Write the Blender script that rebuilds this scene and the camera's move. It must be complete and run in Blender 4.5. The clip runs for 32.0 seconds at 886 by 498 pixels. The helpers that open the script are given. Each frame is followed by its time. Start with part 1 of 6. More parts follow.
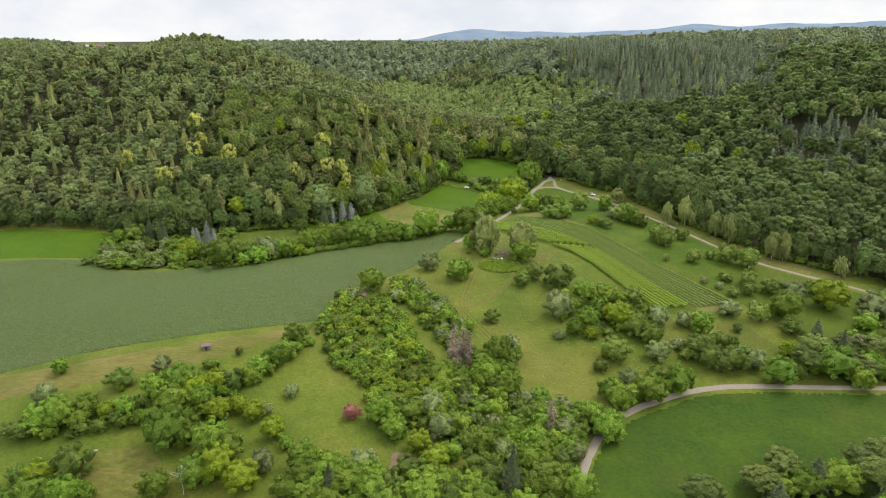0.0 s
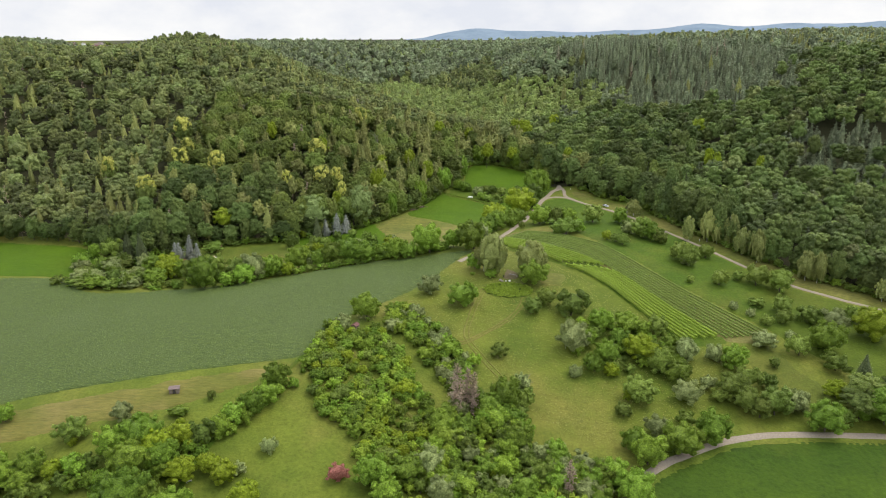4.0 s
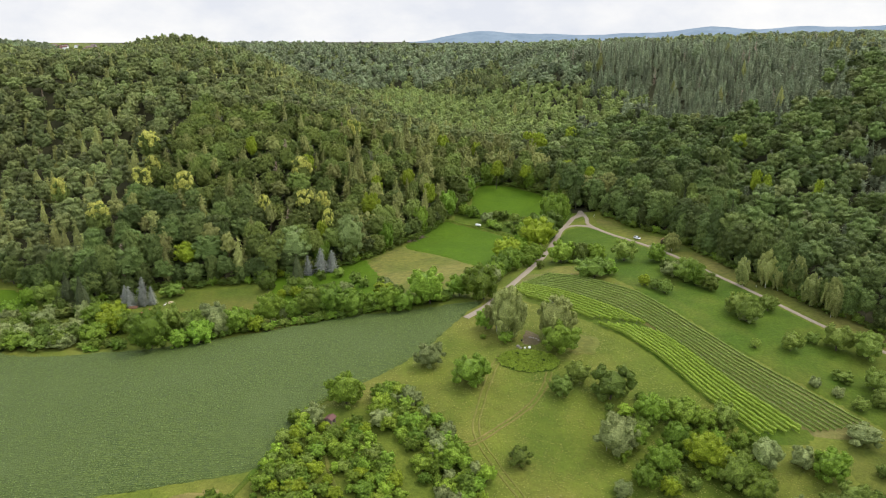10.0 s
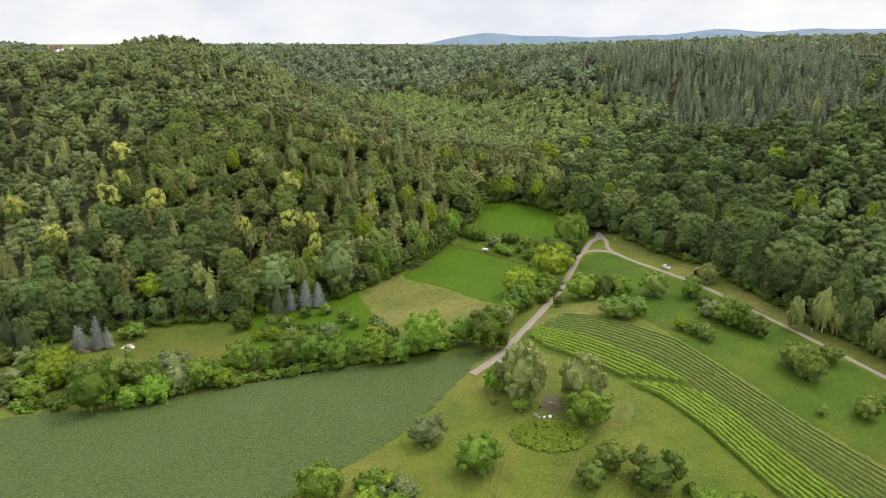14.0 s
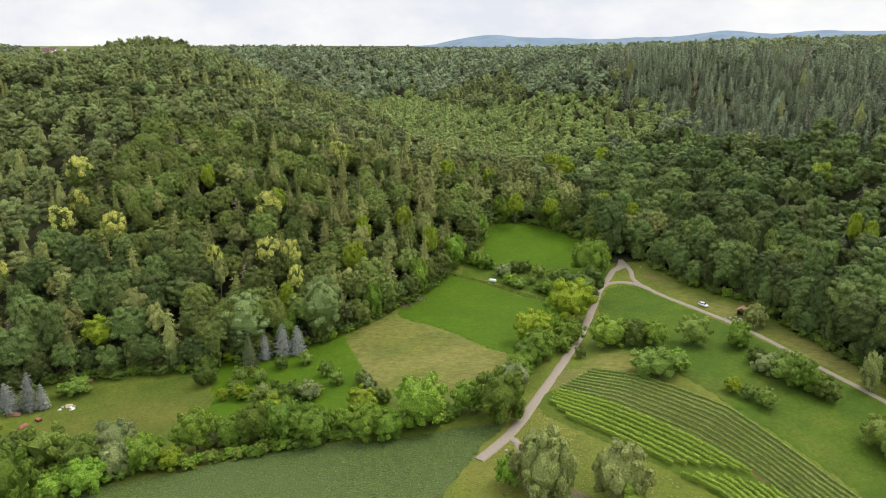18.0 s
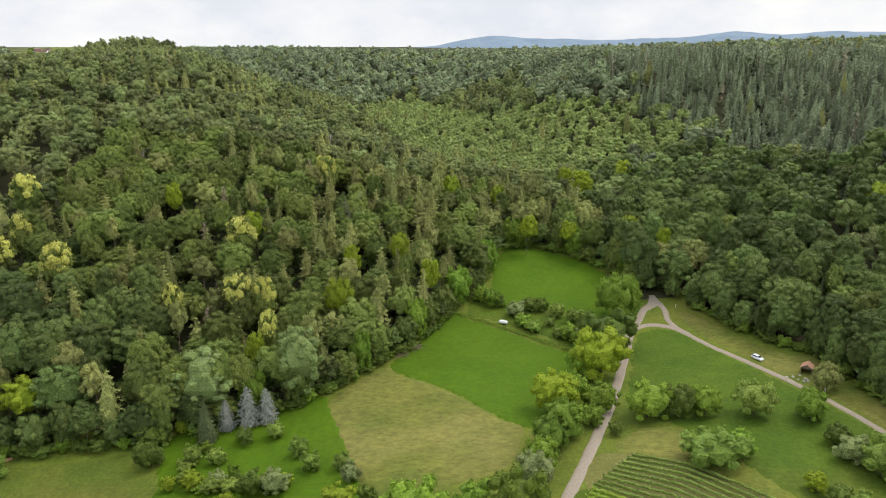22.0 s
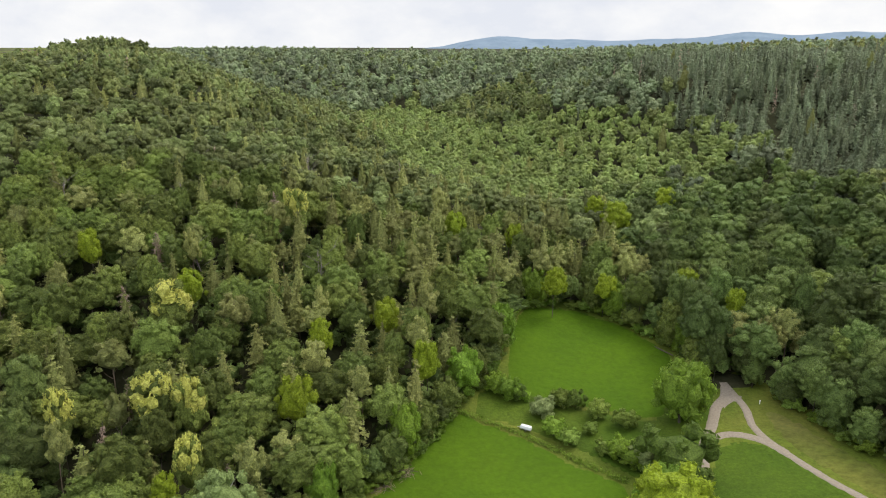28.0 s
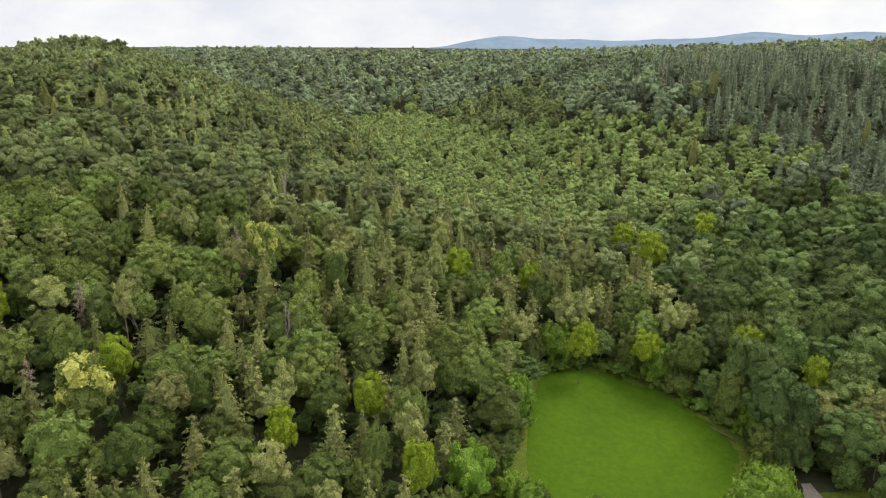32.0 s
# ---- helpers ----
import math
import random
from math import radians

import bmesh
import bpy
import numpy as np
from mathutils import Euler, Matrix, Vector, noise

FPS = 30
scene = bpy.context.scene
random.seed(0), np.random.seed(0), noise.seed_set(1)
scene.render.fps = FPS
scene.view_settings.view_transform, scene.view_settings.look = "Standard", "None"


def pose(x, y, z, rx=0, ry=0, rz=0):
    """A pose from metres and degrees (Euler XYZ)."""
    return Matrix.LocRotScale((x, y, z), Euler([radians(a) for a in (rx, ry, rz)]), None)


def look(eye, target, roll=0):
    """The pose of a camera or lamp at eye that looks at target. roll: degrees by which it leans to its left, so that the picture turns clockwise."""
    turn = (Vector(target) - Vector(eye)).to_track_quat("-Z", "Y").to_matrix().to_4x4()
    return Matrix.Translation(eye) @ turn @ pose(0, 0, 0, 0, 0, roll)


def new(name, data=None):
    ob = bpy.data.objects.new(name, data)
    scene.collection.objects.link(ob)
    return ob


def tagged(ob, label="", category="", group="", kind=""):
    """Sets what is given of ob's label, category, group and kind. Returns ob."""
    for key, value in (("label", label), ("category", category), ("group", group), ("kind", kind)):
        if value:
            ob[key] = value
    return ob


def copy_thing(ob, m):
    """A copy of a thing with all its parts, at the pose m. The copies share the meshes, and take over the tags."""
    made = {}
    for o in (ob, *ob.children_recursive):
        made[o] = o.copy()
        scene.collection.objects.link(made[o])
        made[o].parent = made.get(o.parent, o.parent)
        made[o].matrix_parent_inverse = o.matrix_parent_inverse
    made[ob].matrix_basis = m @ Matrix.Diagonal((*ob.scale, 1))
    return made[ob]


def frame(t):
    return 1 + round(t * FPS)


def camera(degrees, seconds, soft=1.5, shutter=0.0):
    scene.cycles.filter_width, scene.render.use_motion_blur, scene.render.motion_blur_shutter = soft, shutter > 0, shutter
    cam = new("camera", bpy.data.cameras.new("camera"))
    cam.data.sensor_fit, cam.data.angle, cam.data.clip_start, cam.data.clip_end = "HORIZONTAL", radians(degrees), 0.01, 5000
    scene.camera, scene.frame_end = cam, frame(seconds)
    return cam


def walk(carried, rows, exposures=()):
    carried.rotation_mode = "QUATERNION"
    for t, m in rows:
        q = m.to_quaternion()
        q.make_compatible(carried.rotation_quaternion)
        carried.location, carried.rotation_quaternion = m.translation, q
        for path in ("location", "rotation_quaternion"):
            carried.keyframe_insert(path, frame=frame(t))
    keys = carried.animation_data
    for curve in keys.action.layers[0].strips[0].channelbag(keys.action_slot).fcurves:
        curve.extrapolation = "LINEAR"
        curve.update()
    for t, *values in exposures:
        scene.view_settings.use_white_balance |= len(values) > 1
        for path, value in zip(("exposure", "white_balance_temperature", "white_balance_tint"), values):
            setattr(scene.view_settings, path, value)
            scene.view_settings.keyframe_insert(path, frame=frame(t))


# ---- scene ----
cam = camera(63.52, 32.0, 1.0)
PATH = [  # seconds, x, y, z, tilt, turn, lean
    (0, -0.00, 0.00, 119.60, -16.546, -0.278, -0.261),
    (1, 0.11, 8.31, 119.59, -16.621, -0.229, -0.224),
    (2, 0.22, 17.09, 119.61, -16.651, -0.180, -0.194),
    (3, 0.33, 26.61, 119.66, -16.630, -0.131, -0.169),
    (3.5, 0.39, 31.61, 119.69, -16.614, -0.106, -0.158),
    (5.5, 0.61, 54.47, 119.82, -16.558, -0.002, -0.126),
    (6, 0.65, 60.62, 119.84, -16.549, 0.025, -0.121),
    (7, 0.74, 73.09, 119.87, -16.528, 0.075, -0.111),
    (8, 0.82, 85.79, 119.89, -16.498, 0.130, -0.097),
    (9, 0.90, 98.68, 119.90, -16.455, 0.190, -0.076),
    (10, 0.97, 111.63, 119.89, -16.404, 0.264, -0.045),
    (11, 1.06, 124.59, 119.87, -16.355, 0.343, -0.011),
    (12, 1.15, 137.49, 119.83, -16.314, 0.420, 0.017),
    (13, 1.22, 150.36, 119.78, -16.281, 0.498, 0.035),
    (14, 1.28, 163.25, 119.73, -16.247, 0.565, 0.045),
    (14.5, 1.31, 169.72, 119.70, -16.231, 0.596, 0.048),
    (16.5, 1.34, 196.27, 119.59, -16.153, 0.719, 0.050),
    (17, 1.36, 202.98, 119.55, -16.135, 0.738, 0.051),
    (18, 1.36, 216.44, 119.46, -16.107, 0.787, 0.054),
    (19, 1.34, 230.00, 119.37, -16.083, 0.845, 0.058),
    (20, 1.31, 243.69, 119.29, -16.063, 0.911, 0.062),
    (21, 1.25, 257.53, 119.21, -16.047, 0.990, 0.066),
    (22, 1.18, 271.51, 119.16, -16.032, 1.077, 0.071),
    (23, 1.13, 285.57, 119.14, -16.017, 1.154, 0.078),
    (24, 1.09, 299.77, 119.16, -15.996, 1.225, 0.080),
    (25, 1.03, 314.11, 119.21, -15.978, 1.299, 0.079),
    (25.5, 1.00, 321.31, 119.24, -15.971, 1.336, 0.078),
    (27.5, 0.87, 350.46, 119.41, -15.984, 1.452, 0.086),
    (28, 0.80, 357.81, 119.44, -15.982, 1.476, 0.089),
    (29, 0.64, 372.48, 119.47, -15.982, 1.530, 0.094),
    (30, 0.43, 387.06, 119.48, -15.989, 1.593, 0.107),
    (31, 0.21, 401.54, 119.49, -15.997, 1.653, 0.135),
    (32, 0.00, 416.00, 119.50, -15.999, 1.702, 0.175),
]
walk(cam, [(t, pose(x, y, z, 90 + tilt, 0, turn) @ pose(0, 0, 0, 0, 0, lean)) for t, x, y, z, tilt, turn, lean in PATH])

# ---- light ----
SUN_EL, SUN_AZ = radians(58), radians(62)   # the sun's height, and its bearing clockwise from +y
world = bpy.data.worlds.new("sky")
scene.world = world
world.use_nodes = True
wn, wl = world.node_tree.nodes, world.node_tree.links
sky = wn.new("ShaderNodeTexSky")
sky.sky_type, sky.sun_disc = "NISHITA", False
sky.sun_elevation, sky.sun_rotation = SUN_EL, SUN_AZ
sky.air_density, sky.dust_density, sky.ozone_density = 1.0, 4.0, 1.0
veil = wn.new("ShaderNodeMix")
veil.data_type = "RGBA"
veil.inputs[0].default_value = 0.72
veil.inputs[7].default_value = (7.6, 7.9, 8.4, 1)
wl.new(sky.outputs[0], veil.inputs[6])
wl.new(veil.outputs[2], wn["Background"].inputs[0])
wn["Background"].inputs[1].default_value = 0.124
scene.view_settings.exposure = 0.87
sun = new("sun", bpy.data.lights.new("sun", "SUN"))
sun.data.energy, sun.data.angle, sun.data.color = 0.95, radians(24), (1.0, 0.95, 0.87)
sun.matrix_world = look((math.sin(SUN_AZ) * math.cos(SUN_EL) * 50, math.cos(SUN_AZ) * math.cos(SUN_EL) * 50, math.sin(SUN_EL) * 50), (0, 0, 0))


# ---- materials ----
def material(name, rough=0.8, spec=0.2):
    m = bpy.data.materials.new(name)
    m.use_nodes = True
    b = m.node_tree.nodes["Principled BSDF"]
    b.inputs["Roughness"].default_value = rough
    b.inputs["Specular IOR Level"].default_value = spec
    return m, m.node_tree.nodes, m.node_tree.links, b


def mixed(nodes, links, fac, a, b, blend="MIX"):
    n = nodes.new("ShaderNodeMix")
    n.data_type, n.blend_type = "RGBA", blend
    for socket, value in ((0, fac), (6, a), (7, b)):
        if hasattr(value, "is_linked"):
            links.new(value, n.inputs[socket])
        elif socket:
            n.inputs[socket].default_value = (*value, 1)
        else:
            n.inputs[socket].default_value = value
    return n.outputs[2]


def noise_of(nodes, links, scale, detail=3, stretch=None, low=0.35, high=0.65, rough=0.5):
    c = nodes.new("ShaderNodeTexCoord")
    n = nodes.new("ShaderNodeTexNoise")
    n.inputs["Scale"].default_value, n.inputs["Detail"].default_value, n.inputs["Roughness"].default_value = scale, detail, rough
    if stretch:
        mp = nodes.new("ShaderNodeMapping")
        mp.inputs["Rotation"].default_value = (0, 0, radians(stretch[0]))
        mp.inputs["Scale"].default_value = (stretch[1], stretch[2], 1)
        links.new(c.outputs["Object"], mp.inputs[0])
        links.new(mp.outputs[0], n.inputs[0])
    else:
        links.new(c.outputs["Object"], n.inputs[0])
    r = nodes.new("ShaderNodeMapRange")
    r.inputs[1].default_value, r.inputs[2].default_value = low, high
    links.new(n.outputs[0], r.inputs[0])
    return r.outputs[0]


def bumped(nodes, links, bsdf, height, strength, distance):
    b = nodes.new("ShaderNodeBump")
    b.inputs["Strength"].default_value, b.inputs["Distance"].default_value = strength, distance
    links.new(height, b.inputs["Height"])
    links.new(b.outputs[0], bsdf.inputs["Normal"])


def grass(name, low, high, dry, dry_amount=0.5, streak=None, fine=0.9, mix=0.6):
    """Grass: patches of two greens, drier stains and a fine tussocky grain."""
    m, n, l, b = material(name, 0.9, 0.15)
    col = mixed(n, l, noise_of(n, l, 0.045, 4), low, high)
    st = noise_of(n, l, 0.02, 5, None, 0.5 + 0.25 * (0.5 - dry_amount), 0.72, 0.62)
    col = mixed(n, l, st, col, dry)
    col = mixed(n, l, noise_of(n, l, 0.007, 3, None, 0.48, 0.66), col, mixed(n, l, 0.5, col, dry))
    grain = noise_of(n, l, fine, 5, streak, 0.25, 0.75, 0.7)
    col = mixed(n, l, mix, col, mixed(n, l, grain, (0.40, 0.44, 0.40), (1.5, 1.46, 1.5)), "MULTIPLY")
    tuft = noise_of(n, l, fine * 0.22, 4, streak, 0.3, 0.7, 0.6)
    col = mixed(n, l, 0.5 * mix, col, mixed(n, l, tuft, (0.62, 0.66, 0.60), (1.3, 1.26, 1.25)), "MULTIPLY")
    l.new(col, b.inputs["Base Color"])
    bumped(n, l, b, grain, 0.6, 0.35)
    return m


def foliage(name, low, high, tip, rough=0.55, spread=0.6, vary=1.0, gloss=0.2):
    """Leaves: differs from tree to tree and from leaf to leaf."""
    m, n, l, b = material(name, rough, gloss)
    info = n.new("ShaderNodeObjectInfo")
    attr = n.new("ShaderNodeAttribute")
    attr.attribute_name = "tint"
    add = n.new("ShaderNodeMath")
    add.operation = "ADD"
    l.new(info.outputs["Random"], add.inputs[0])
    l.new(attr.outputs["Fac"], add.inputs[1])
    fr = n.new("ShaderNodeMath")
    fr.operation = "FRACT"
    l.new(add.outputs[0], fr.inputs[0])
    geo = n.new("ShaderNodeNewGeometry")
    col = mixed(n, l, fr.outputs[0], low, high)
    isl = n.new("ShaderNodeMapRange")
    isl.inputs[3].default_value, isl.inputs[4].default_value = 0.0, spread
    l.new(geo.outputs["Random Per Island"], isl.inputs[0])
    col = mixed(n, l, isl.outputs[0], col, tip)
    tex = n.new("ShaderNodeTexNoise")
    tex.inputs["Scale"].default_value, tex.inputs["Detail"].default_value, tex.inputs["Roughness"].default_value = 1.9, 3, 0.7
    l.new(geo.outputs["Position"], tex.inputs[0])
    grain = n.new("ShaderNodeMapRange")
    grain.inputs[1].default_value, grain.inputs[2].default_value = 0.34, 0.64
    l.new(tex.outputs[0], grain.inputs[0])
    col = mixed(n, l, 0.5, col, mixed(n, l, grain.outputs[0], tuple(0.42 * v for v in low), tuple(1.5 * v for v in tip)))
    two = n.new("ShaderNodeMath")
    two.operation = "MULTIPLY"
    l.new(fr.outputs[0], two.inputs[0])
    two.inputs[1].default_value = 7.31
    other = n.new("ShaderNodeMath")
    other.operation = "FRACT"
    l.new(two.outputs[0], other.inputs[0])
    hsv = n.new("ShaderNodeHueSaturation")
    for socket, source, lo, hi in (("Value", other, 1 - 0.38 * vary, 1 + 0.45 * vary), ("Hue", fr, 0.5 - 0.014 * vary, 0.5 + 0.012 * vary)):
        mr = n.new("ShaderNodeMapRange")
        mr.inputs[3].default_value, mr.inputs[4].default_value = lo, hi
        l.new(source.outputs[0], mr.inputs[0])
        l.new(mr.outputs[0], hsv.inputs[socket])
    l.new(col, hsv.inputs["Color"])
    col = hsv.outputs[0]
    l.new(col, b.inputs["Base Color"])
    bumped(n, l, b, grain.outputs[0], 0.9, 0.4)
    tr = n.new("ShaderNodeBsdfTranslucent")
    l.new(mixed(n, l, 0.5, col, tip), tr.inputs[0])
    mx = n.new("ShaderNodeMixShader")
    mx.inputs[0].default_value = 0.22
    l.new(b.outputs[0], mx.inputs[1])
    l.new(tr.outputs[0], mx.inputs[2])
    l.new(mx.outputs[0], n["Material Output"].inputs[0])
    return m


def plain(name, low, high, scale=3.0, rough=0.7, spec=0.3, bump=0.2, metal=0.0):
    m, n, l, b = material(name, rough, spec)
    f = noise_of(n, l, scale, 5, None, 0.3, 0.7, 0.65)
    l.new(mixed(n, l, f, low, high), b.inputs["Base Color"])
    b.inputs["Metallic"].default_value = metal
    if bump:
        bumped(n, l, b, f, bump, 0.05)
    return m


M_MEADOW = grass("hill_meadow", (0.084, 0.119, 0.013), (0.126, 0.154, 0.019), (0.172, 0.164, 0.032), 0.52)
M_LUSH = grass("lush_meadow", (0.03496, 0.06808, 0.005152), (0.04982, 0.08832, 0.005888), (0.06468, 0.08832, 0.009568), 0.30, None, 0.6)
M_BRIGHT = grass("mown_meadow", (0.05318, 0.1048, 0.002079), (0.06511, 0.1218, 0.00231), (0.05869, 0.101, 0.00231), 0.30, None, 0.5, 0.38)
M_SLOPE = grass("slope_meadow", (0.0499, 0.0924, 0.0063), (0.07106, 0.1142, 0.00819), (0.1043, 0.1193, 0.01638), 0.50)
M_DRY = grass("dry_meadow", (0.08379, 0.1109, 0.01571), (0.1373, 0.1411, 0.0257), (0.1955, 0.1747, 0.04998), 0.70, (28, 1.0, 1.5), 0.40, 0.72)
M_GARDEN = grass("garden_grass", (0.06784, 0.09825, 0.01187), (0.09825, 0.1228, 0.01582), (0.1357, 0.1287, 0.02571), 0.55)
M_STRIP = grass("fallow_grass", (0.105, 0.116, 0.020), (0.160, 0.146, 0.034), (0.235, 0.180, 0.066), 0.72, (-12, 0.5, 2.0), 0.6)
M_FOREST = plain("forest_floor", (0.030, 0.036, 0.014), (0.060, 0.055, 0.028), 0.6, 0.95, 0.1)
M_LEAF = foliage("broadleaf_leaves", (0.07128, 0.1106, 0.0246), (0.1485, 0.1935, 0.03936), (0.2277, 0.2764, 0.05707), vary=1.1)
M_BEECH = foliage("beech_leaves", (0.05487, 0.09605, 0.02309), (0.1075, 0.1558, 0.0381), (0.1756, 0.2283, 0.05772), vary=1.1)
# Next two: farther copies of the leaves above, haze put into their colour.
M_HAZED_LEAF = foliage("hazed_broadleaf_leaves", (0.08721, 0.115, 0.03774), (0.1705, 0.205, 0.06193), (0.2461, 0.286, 0.08896), vary=1.2, gloss=0.25)
M_HAZED_BEECH = foliage("hazed_beech_leaves", (0.09768, 0.1383, 0.06893), (0.1791, 0.2239, 0.1047), (0.2698, 0.3161, 0.1517), vary=1.2, gloss=0.35)
M_YOUNG = foliage("young_wood_leaves", (0.212, 0.278, 0.070), (0.256, 0.326, 0.084), (0.304, 0.372, 0.104), vary=0.8, gloss=0.3)
M_LARCH = foliage("larch_needles", (0.18, 0.2078, 0.05904), (0.272, 0.2901, 0.08364), (0.355, 0.3646, 0.1132), vary=0.8)
# Farther spruces: distance haze is put into this greyer, bluer colour.
M_HAZED_SPRUCE = foliage("hazed_spruce_needles", (0.1194, 0.1587, 0.08312), (0.1862, 0.2275, 0.119), (0.2985, 0.3355, 0.1864), vary=1.1, gloss=0.3)
# Near spruces: the same needles without the painted haze.
M_NEAR_SPRUCE = foliage("near_spruce_needles", (0.058, 0.080, 0.030), (0.100, 0.126, 0.048), (0.150, 0.176, 0.072), vary=0.8)
M_BLUE = foliage("blue_spruce_needles", (0.2322, 0.2451, 0.2058), (0.2924, 0.3053, 0.252), (0.387, 0.3999, 0.336), vary=0.4)
M_HEDGE = foliage("hedge_leaves", (0.09651, 0.1777, 0.01855), (0.1772, 0.2844, 0.02782), (0.2501, 0.3656, 0.03974), vary=0.9)
M_ORCHARD = foliage("fruit_tree_leaves", (0.117, 0.1786, 0.02516), (0.1845, 0.2585, 0.03996), (0.261, 0.3403, 0.06068), vary=0.8)
M_THORN = foliage("thorn_leaves", (0.0861, 0.1452, 0.021), (0.1558, 0.2288, 0.0336), (0.2214, 0.2992, 0.0504), vary=0.9)
M_BRAMBLE = foliage("bramble_leaves", (0.1686, 0.2682, 0.02448), (0.2552, 0.3704, 0.03456), (0.3419, 0.4605, 0.0504), vary=0.8)
M_LIME = foliage("fresh_green_leaves", (0.1815, 0.2572, 0.014), (0.2585, 0.3396, 0.0196), (0.341, 0.4219, 0.028), vary=0.35)
M_GREY = foliage("grey_green_leaves", (0.180, 0.235, 0.070), (0.250, 0.300, 0.098), (0.330, 0.375, 0.140), vary=0.6)
M_ASPEN = foliage("aspen_leaves", (0.168, 0.2442, 0.0682), (0.2296, 0.3114, 0.0924), (0.3192, 0.3976, 0.1342), vary=0.3)
M_BIRCH = foliage("birch_leaves", (0.22, 0.262, 0.0646), (0.295, 0.332, 0.0901), (0.39, 0.42, 0.1318), vary=0.7)
M_BLOOM = foliage("chestnut_blossom", (0.40, 0.42, 0.065), (0.52, 0.52, 0.095), (0.66, 0.64, 0.16), vary=0.3)
M_RED = foliage("red_leaves", (0.33, 0.115, 0.085), (0.40, 0.15, 0.11), (0.48, 0.20, 0.15), vary=0.25)
M_BROWN = foliage("withered_needles", (0.33, 0.235, 0.165), (0.42, 0.31, 0.22), (0.52, 0.40, 0.295), vary=0.4)
M_VINE = foliage("vine_leaves", (0.22, 0.34, 0.03), (0.28, 0.41, 0.04), (0.38, 0.5, 0.065), vary=0.25)
M_VINE_DULL = foliage("dull_vine_leaves", (0.185, 0.285, 0.05), (0.24, 0.34, 0.065), (0.31, 0.4, 0.09), vary=0.25)
M_BARK = plain("bark", (0.075, 0.062, 0.048), (0.140, 0.120, 0.095), 4.0, 0.9, 0.1, 0.5)
M_DEADWOOD = plain("grey_deadwood", (0.20, 0.17, 0.145), (0.32, 0.28, 0.245), 5.0, 0.85, 0.15, 0.3)
M_PINE_BARK = plain("tan_pine_bark", (0.20, 0.145, 0.10), (0.30, 0.225, 0.165), 5.0, 0.85, 0.15, 0.3)
M_PALE_BARK = plain("pale_bark", (0.36, 0.34, 0.30), (0.55, 0.52, 0.47), 5.0, 0.8, 0.2, 0.3)
M_ROAD = plain("gravel_road", (0.225, 0.186, 0.140), (0.310, 0.262, 0.203), 1.6, 0.95, 0.1, 0.3)
M_SOIL = plain("bare_soil", (0.14, 0.09545, 0.0588), (0.225, 0.1598, 0.1029), 1.2, 0.95, 0.1, 0.4)
M_VINE_SOIL = grass("vineyard_ground", (0.1148, 0.1242, 0.0245), (0.1722, 0.1564, 0.049), (0.2214, 0.1932, 0.077), 0.70)


def crop_material():
    """A leafy root crop: bluish leaves in drilled rows, with gaps of soil and paler stripes."""
    m, n, l, b = material("crop_leaves", 0.75, 0.25)
    c = n.new("ShaderNodeTexCoord")
    mp = n.new("ShaderNodeMapping")
    mp.inputs["Rotation"].default_value = (0, 0, radians(-10))
    l.new(c.outputs["Object"], mp.inputs[0])
    w = n.new("ShaderNodeTexWave")
    w.wave_type, w.bands_direction = "BANDS", "Y"
    w.inputs["Scale"].default_value, w.inputs["Distortion"].default_value, w.inputs["Detail"].default_value, w.inputs["Detail Scale"].default_value = 0.33, 2.2, 3, 2.0
    l.new(mp.outputs[0], w.inputs[0])
    col = mixed(n, l, noise_of(n, l, 0.9, 6, (-10, 0.6, 1.6), 0.36, 0.64, 0.75), (0.042, 0.070, 0.012), (0.124, 0.170, 0.032))
    rows = n.new("ShaderNodeMapRange")
    rows.inputs[1].default_value, rows.inputs[2].default_value, rows.inputs[3].default_value, rows.inputs[4].default_value = 0.1, 0.6, 0.35, 0.0
    l.new(w.outputs["Fac"], rows.inputs[0])
    col = mixed(n, l, rows.outputs[0], col, (0.038, 0.064, 0.016))
    col = mixed(n, l, noise_of(n, l, 0.025, 4, None, 0.52, 0.75), col, (0.088, 0.124, 0.030))
    l.new(col, b.inputs["Base Color"])
    bumped(n, l, b, noise_of(n, l, 1.6, 4, None, 0.3, 0.7, 0.7), 0.8, 0.4)
    return m


M_CROP = crop_material()

# ---- terrain ----
PLAN = 1.3   # metres to one unit of the plan, in which the places below are given

FINE = (
    (-5.8, 31.5, -39.6, 42, -16.7, 22.8, -2.2),
    (21.3, -29.8, 62, -22.7, 19.2, -1.7, 3.4),
    (-15, 37.9, -24.1, 51.9, 6.8, 17.2, 4.4),
    (-10, 7, 20.8, -3.1, 24.7, 7.6, 3.3),
    (31, 5.4, 43.7, 28.1, 14.2, 29.2, 34.1),
    (12.6, 32.6, 12.6, 29.5, 6.9, 8.9, 10.4),
    (-1.9, 33.4, 24.9, -6.8, 34, 27.1, -3.6),
    (15.7, 8.6, 2.7, 22, -11.7, 11.1, 0.7),
    (0.1, -0.6, 1.9, -14.5, 38.5, 0.5, -5.5),
)
WIDE = (
    (54.3, -7.5, -24, -26.6, 80.3),
    (58, 65.7, -85.7, 88.2, 26.6),
    (-24.7, -11.6, 4.8, -12.9, 1.3),
)


